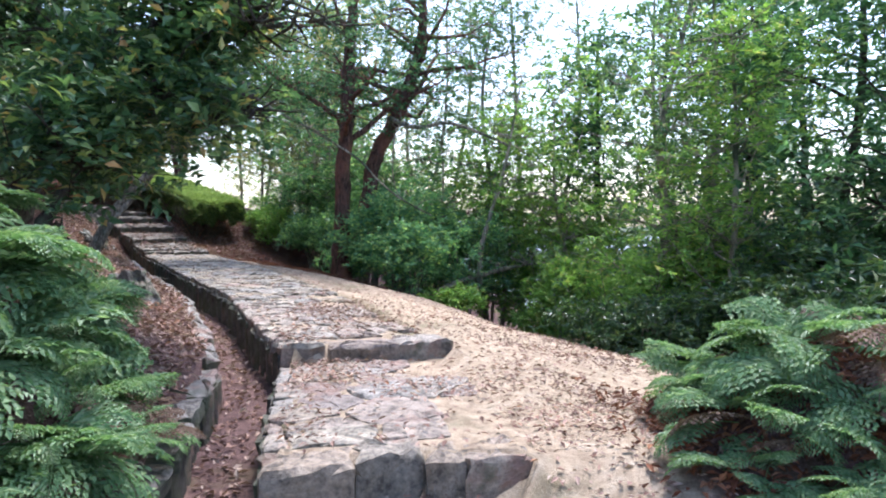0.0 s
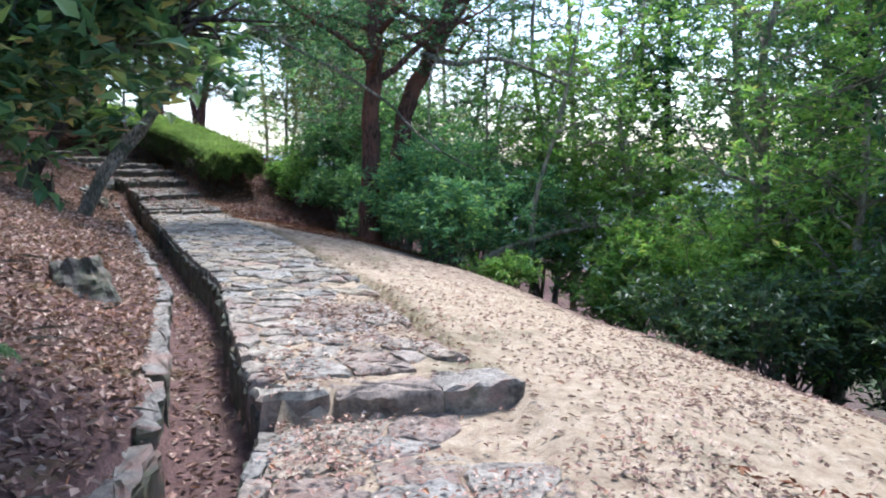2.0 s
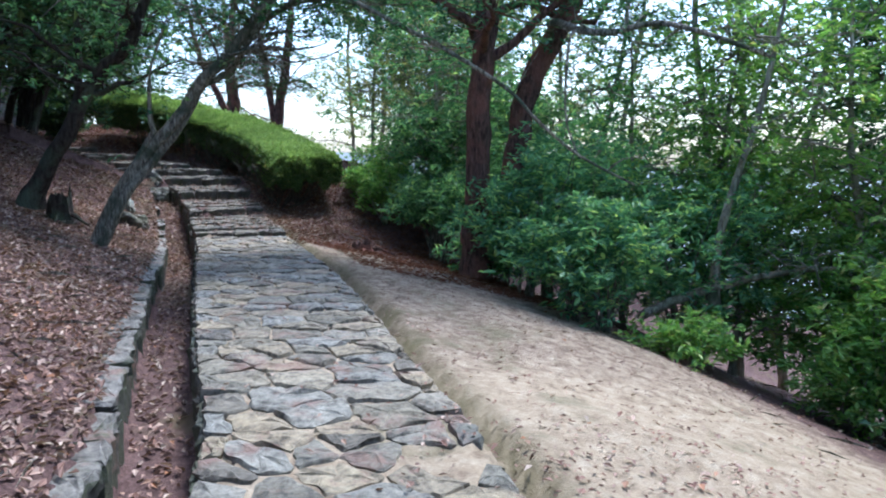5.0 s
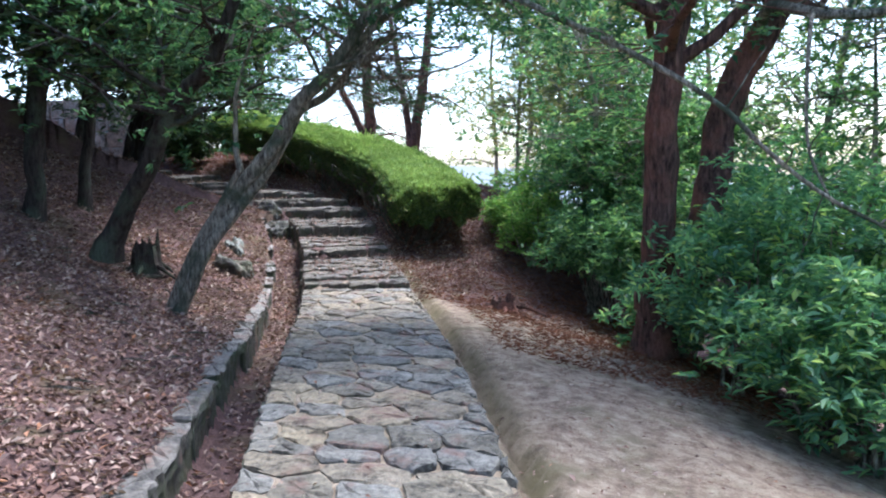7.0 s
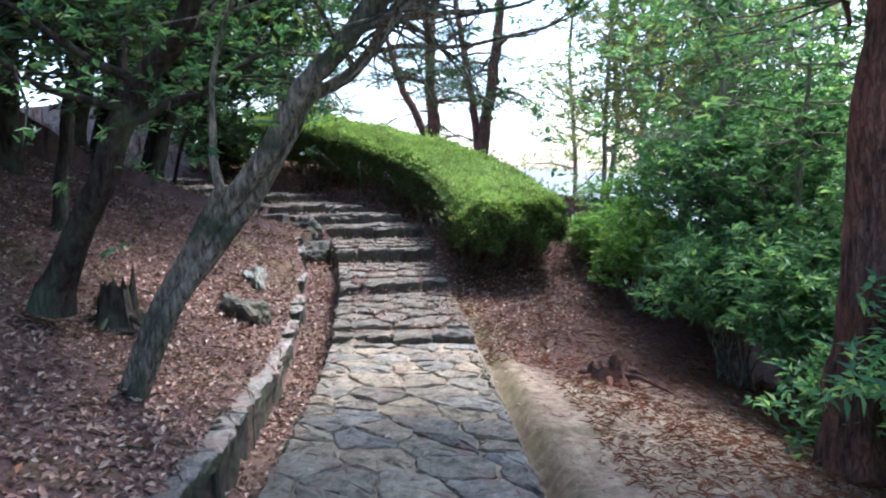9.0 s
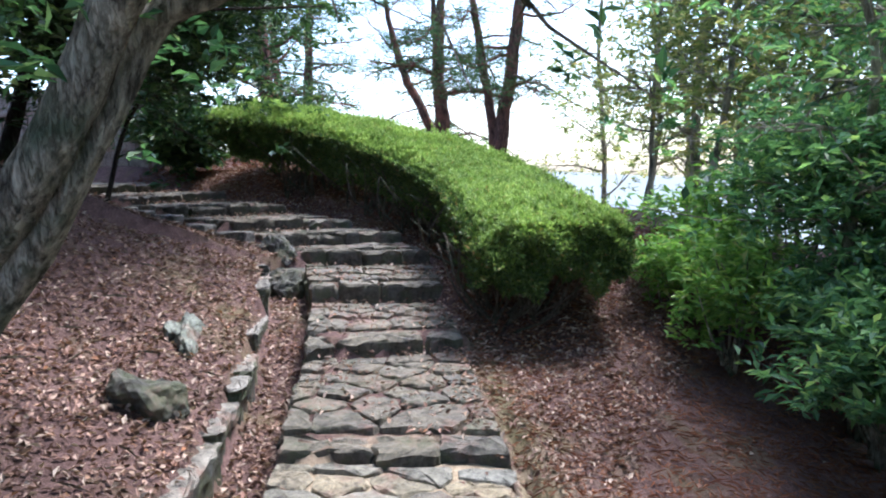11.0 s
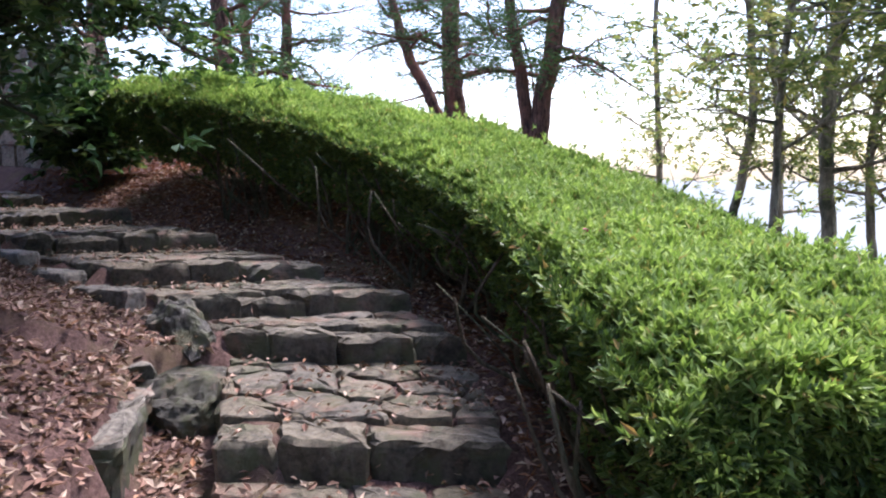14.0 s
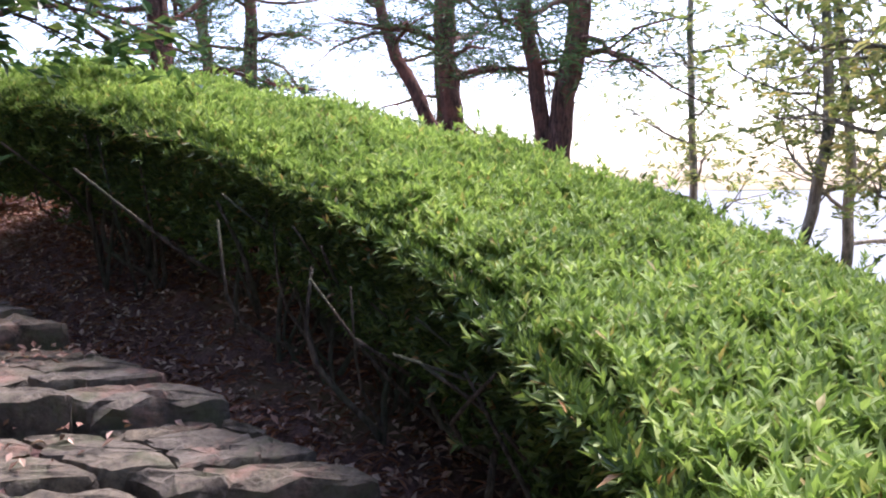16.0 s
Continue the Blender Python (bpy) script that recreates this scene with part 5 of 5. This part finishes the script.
# ---------------------------------------------------------------- ferns of the first banks
FERNS = [(1.42, 4.0, 16, 0.55, 3, None), (1.55, 4.25, 14, 0.6, 1, None), (1.6, 3.8, 14, 0.6, 2, None), (1.75, 3.6, 18, 0.6, 6, None), (2.05, 4.1, 16, 0.65, 2, None), (2.4, 3.4, 16, 0.75, 6, None), (2.9, 4.9, 16, 0.9, 2, None), (1.45, 3.4, 18, 0.5, 5, None), (1.6, 3.0, 18, 0.5, 6, None), (2.1, 2.8, 18, 0.6, 14, None), (3.2, 4.0, 16, 1.0, 3, None), (1.35, 3.75, 14, 0.4, 4, None), (1.9, 2.6, 18, 0.55, 18, None), (1.6, 2.5, 16, 0.5, 15, None), (2.2, 3.2, 18, 0.6, 5, None), (1.75, 3.3, 16, 0.5, 4, None), (1.3, 3.2, 14, 0.4, 4, None), (2.5, 2.5, 16, 0.7, 12, None),
         (-1.6, 2.3, 16, 0.7, 1, -10), (-1.6, 3.0, 18, 0.62, 1, -10), (-1.7, 3.6, 16, 0.6, 1, -10), (-2.1, 3.3, 16, 0.75, 0, -20), (-2.3, 4.2, 14, 0.65, 1, -10), (-2.2, 2.5, 18, 0.8, 0, -20), (-1.55, 2.6, 14, 0.45, 8, -10), (-2.6, 5.2, 10, 0.45, 1, -10), (-1.9, 1.7, 18, 0.85, 2, 10), (-1.9, 2.9, 18, 0.75, 0, -10), (-2.0, 3.8, 16, 0.7, 0, -15), (-2.6, 3.0, 16, 0.9, 0, -15), (-1.45, 3.4, 12, 0.4, 7, -10), (-2.6, 3.7, 14, 0.8, 0, -15)]
for k, (x, y, n, ln, dead, tw) in enumerate(FERNS):
    fern(x, y, ground_z(x, y) - 0.02, n, ln, 500 + k, "withered brown fern clump on the bank" if dead > n // 2 else "spreading green fern with some dead brown fronds", dead, tw)

# ---------------------------------------------------------------- leaf litter


def scatter(n, x0, x1, y0, y1, keep, length, width, material, name, label, lift=0.012, seed=3, flat=0.35):
    g = np.random.default_rng(seed)
    x, y = g.uniform(x0, x1, n), g.uniform(y0, y1, n)
    z, sand = terrain(x, y)
    dl, _ = edge_distance(x, y, PLAN[:, :2])
    dr, _ = edge_distance(x, y, PLAN[:, 2:4])
    ok = g.random(n) < keep(x, y, dl, dr, sand)
    x, y, z = x[ok], y[ok], z[ok]
    z = z + lumps(x, y) + np.where((dl[ok] > 0) & (dr[ok] < 0), 0.03, 0.0)
    m = len(x)
    az = g.uniform(0, 2 * np.pi, m)
    way = np.c_[np.cos(az), np.sin(az), g.normal(size=m) * flat]
    up = np.c_[g.normal(size=(m, 2)) * flat, np.ones(m)]
    v, f = flat_leaves(np.c_[x, y, z + lift + np.abs(g.normal(size=m)) * 0.008], way, up, length * g.uniform(0.6, 1.3, m), width * g.uniform(0.6, 1.3, m))
    tagged(new(name, mesh_of(name, v, f, material)), label, "leaves", kind="stuff")


scatter(230000, -12.0, 0.0, 2.0, 21.0, lambda x, y, dl, dr, s: np.where(dl < -0.5, np.where(dl > -3.0, 0.8, 0.6), np.where(dl < -0.08, np.where(y < 14.5, 0.35, 0.85), 0.0)), 0.062, 0.03, M_LITTER, "fallen_leaves", "dry brown fallen leaves on the bank and in the drain", 0.012, 3, 0.5)
scatter(60000, -8.0, 3.0, 2.0, 20.5, lambda x, y, dl, dr, s: np.where(dl < 0, 0.0, np.where(dr < 0, 0.24 * (y < 8) + 0.03, 0.30 * (y < 9.0) * (y > 2.5) + 0.05)), 0.05, 0.024, M_LITTER, "fallen_leaves", "dry brown leaves strewn over sand and stones", 0.008, 4, 0.25)
scatter(70000, -1.5, 4.0, 2.0, 9.5, lambda x, y, dl, dr, s: np.where(dl < 0, 0.0, np.clip(0.25 + 0.5 * np.sin(x * 2.1 + y * 1.3) * np.sin(y * 1.7 - x * 0.9 + 1) + 0.25 * np.sin(x * 5 + 2) * np.sin(y * 4.4), 0.03, 0.8) * np.where(dr < 0, 0.7, np.clip(1.35 - 0.13 * y, 0.1, 1.0))), 0.036, 0.018, M_LITTER, "fallen_leaves", "small dry reddish leaves drifted over sand and slabs", 0.006, 14, 0.22)
scatter(130000, -14.0, -1.0, 14.0, 25.0, lambda x, y, dl, dr, s: np.where((dr > np.where(y < 16.3, 0.5, 0.05)) & (s < 0.6) & (dr < 3.2), 0.8, 0.0), 0.085, 0.011, M_NEEDLE_LITTER, "fallen_needles", "rusty pine needles covering the bank below the hedge", 0.012, 5, 0.35)
scatter(60000, -12.5, -4.5, 16.5, 23.5, lambda x, y, dl, dr, s: np.where((dr > np.where(y < 16.3, 0.5, 0.0)) & (s < 0.6) & (dr < 2.6), 0.7, np.where((dr < 0) & (dl > 0), 0.10 + 0.55 * np.exp(dr / 0.14), 0.0)), 0.05, 0.024, M_LITTER, "fallen_leaves", "dry brown leaves among needles below the hedge", 0.02, 6, 0.5)
scatter(25000, -5.5, 1.5, 8.5, 16.5, lambda x, y, dl, dr, s: np.where((dr > 0.0) & (dr < 3.0), 0.2, 0.0), 0.035, 0.012, M_LITTER, "leaf_crumbs", "small crumbs of leaf and twig on the trodden sand", 0.006, 7, 0.2)
scatter(9000, -10.0, 3.0, 2.0, 20.0, lambda x, y, dl, dr, s: np.where(dl < -0.5, 0.22, np.where((dr > 2.0) & (y < 16.5), 0.06, 0.0)), 0.28, 0.006, M_BARK, "fallen_twigs", "thin dry twigs scattered over the leaf litter", 0.02, 8, 0.08)
scatter(14000, 0.9, 3.2, 2.0, 5.2, lambda x, y, dl, dr, s: np.where(s < 0.5, 0.9, 0.1), 0.07, 0.025, M_NEEDLE_LITTER, "fallen_leaves", "dead fern scraps and leaves under the ferns", 0.015, 9, 0.6)

# ---------------------------------------------------------------- retaining wall at the head of the steps


def stone_wall(a, c_, height, label, seed):
    g = random.Random(seed)
    a, c_ = np.array(a), np.array(c_)
    w = np.linalg.norm(c_ - a)
    way = (c_ - a) / w
    nrm = np.array([way[1], -way[0]])
    z0 = min(ground_z(*a), ground_z(*c_)) - 0.15
    wall = thing("stone_wall", (*a, z0), label, "wall")
    z = 0.0
    while z < height:
        h = g.uniform(0.36, 0.5)
        s = -g.uniform(0, 0.2)
        while s < w:
            ln = g.uniform(0.26, 0.55)
            off = g.uniform(-0.02, 0.03)
            p0, p1 = way * s + nrm * off, way * (s + ln) + nrm * off
            ring = [tuple(p0), tuple(p1), tuple(p1 - nrm * 0.3), tuple(p0 - nrm * 0.3)]
            me = slab_mesh("wall_stone", orient(ring), lambda P, h=z + h: np.full(len(P), h), h - 0.012, M_WALLSTONE, g.randrange(10 ** 6), 0.008, 0.004, 0.02)
            part("wall_stone", me, wall)
            s += ln
        z += h


stone_wall((-19.0, 22.3), (-13.9, 22.6), 1.25, "retaining wall of squared tan granite stones", 77)


def house():
    """A low house beyond the wall: plastered walls, an eaves board and a roof of tile rows."""
    z0 = ground_z(-18.4, 24.4)
    t = thing("house", (-18.4, 24.4, z0), "low orange-plastered house with blue-grey tiled roof behind the wall", "house")
    w, d, h, rise = 2.4, 1.4, 3.3 - z0, 0.75
    box = np.array([(a, b, c) for c in (-0.3, h) for a, b in ((-w, -d), (w, -d), (w, d), (-w, d))])
    part("wall", mesh_of("wall", box, [(0, 1, 5, 4), (1, 2, 6, 5), (2, 3, 7, 6), (3, 0, 4, 7), (4, 5, 6, 7)], M_PLASTER), t)
    roof = part("roof", mesh_of("roof", *tube_arrays([(-w - 0.3, 0, h + rise), (w + 0.3, 0, h + rise)], [0.09, 0.09], 8), M_ROOF), t)
    for sgn in (-1, 1):
        slab = np.array([(a, sgn * b, c + k) for k in (0.0, 0.07) for a, b, c in ((-w - 0.3, d + 0.35, h - 0.12), (w + 0.3, d + 0.35, h - 0.12), (w + 0.3, 0, h + rise), (-w - 0.3, 0, h + rise))])
        part("roof_slope", mesh_of("roof_slope", slab, [(0, 1, 2, 3), (4, 5, 6, 7), (0, 1, 5, 4), (1, 2, 6, 5), (2, 3, 7, 6), (3, 0, 4, 7)], M_ROOF), roof)
        for a in np.arange(-w - 0.2, w + 0.25, 0.24):
            row = part("tile_row", TILE_ROW, roof)
            row.matrix_basis = Matrix.Translation((a, 0, h + rise + 0.08)) @ Matrix.Scale(sgn, 4, (0, 1, 0))


TILE_ROW = mesh_of("tile_row", *tube_arrays([(0, 0.04, 0.0), (0, 0.8, -0.42), (0, 1.76, -0.93)], [0.05, 0.05, 0.05], 8), M_ROOF, True)
house()


def far_hills():
    n = 220
    a = np.linspace(0, 2 * np.pi, n, endpoint=False)
    top = 1.5 + 1.2 * np.sin(a * 3 + 1) + 0.6 * np.sin(a * 7 + 2) + 0.3 * np.sin(a * 17)
    R = 70.0
    v = np.concatenate([np.c_[np.cos(a) * R, np.sin(a) * R, np.full(n, -18.0)], np.c_[np.cos(a) * R, np.sin(a) * R, top]])
    k = np.arange(n)
    f = np.stack([(k + 1) % n, k, n + k, n + (k + 1) % n], 1)
    # added ring: its glow and pale colour stand for haze, hiding the far ground
    m, nt, b = mat("glowing far hills", 1.0, 0.0)
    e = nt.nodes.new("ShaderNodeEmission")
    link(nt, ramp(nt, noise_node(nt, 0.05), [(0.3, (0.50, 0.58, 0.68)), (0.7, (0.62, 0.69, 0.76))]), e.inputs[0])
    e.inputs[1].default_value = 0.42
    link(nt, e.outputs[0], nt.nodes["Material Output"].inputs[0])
    tagged(new("backdrop", mesh_of("backdrop", v, f, m)), "glowing pale blue backdrop of hills, haze put into its colour", "hills", kind="structure")


far_hills()

boulder(-3.1, 7.6, (0.24, 0.46, 0.30), 3, "dark mossy boulder half buried in the leafy bank", 24)
shrub(-12.9, 22.3, 0.5, 0.9, M_BANK, "dark broad-leaved bush beside the stone wall", 390, n=2600, leaf_len=0.16, leaf_w=0.08)
shrub(-13.2, 22.4, 0.6, 1.3, M_BANK, "dark broad-leaved bush beside the stone wall", 391, n=2600, leaf_len=0.16, leaf_w=0.08)
boulder(-7.4, 16.15, (0.28, 0.24, 0.26), 8, "mossy boulder on the leaf-covered bank", 50, -0.1)
boulder(-8.1, 17.25, (0.15, 0.42, 0.28), 22, "pale lichen-covered rock sunk into the leafy bank", 35, -0.3, M_LICHEN)
boulder(-8.98, 19.62, (0.2, 0.17, 0.2), 12, "dark angular rock at the head of the drain", 10)
boulder(-9.15, 19.72, (0.22, 0.16, 0.18), 17, "dark angular rock at the head of the drain", 40)
boulder(-8.9, 19.45, (0.36, 0.26, 0.26), 31, "dark angular rock at the head of the drain", 25, 0.2)
boulder(-8.62, 19.3, (0.26, 0.2, 0.2), 37, "dark angular rock at the head of the drain", 60, 0.2)
boulder(-8.82, 19.3, (0.2, 0.17, 0.2), 14, "dark angular rock at the head of the drain", 70)
stump(-3.88, 16.55, 0.17, 0.17, 5, "rotten red-brown stump among pine needles", M_BARK_RED)
stump(-7.5, 14.75, 0.15, 0.34, 9, "dark splintered stump beside the leaning trees", M_BARK_DARK)


def bare_branch(pts, r, label):
    base = np.array(pts[0])
    P = spline(pts, 30) - base
    t = thing("bare_branch", base, label, "branch")
    part("bough", mesh_of("bough", *tube_arrays(P, np.linspace(r, r * 0.4, 30), 7, 0.08, 3), M_BARK, True), t)
    g = np.random.default_rng(int(r * 1000))
    for i in range(7, 28, 5):
        L = limb_points(P[i], g.normal(size=3), 0.5, g, 0.3, 6, 0.0)
        part("twig", mesh_of("twig", *tube_arrays(L, np.linspace(r * 0.35, 0.003, 6), 5, 0.1, i), M_BARK, True), t)


bare_branch([(-4.45, 14.5, 3.45), (-3.55, 13.95, 3.66), (-3.0, 13.75, 3.38), (-2.1, 13.83, 2.89), (-1.51, 13.86, 2.5), (-1.2, 13.81, 2.17), (-0.77, 13.8, 1.81), (-0.2, 13.8, 1.5)], 0.03, "long bare branch sweeping down from the leaning tree")
bare_branch([(-1.15, 16.45, 3.35), (-1.1, 15.8, 3.5), (-0.76, 15.02, 3.27), (-0.39, 14.91, 3.22), (0.08, 14.75, 3.28), (0.6, 14.5, 3.1), (1.2, 14.2, 2.8)], 0.055, "gnarled bare bough reaching out from the pine")
bare_branch([(-0.8, 15.04, 3.28), (-0.88, 14.4, 3.1), (-0.92, 14.16, 2.68), (-0.91, 14.01, 2.17), (-0.77, 13.8, 1.78)], 0.02, "thin bare branch hanging from the pine bough")
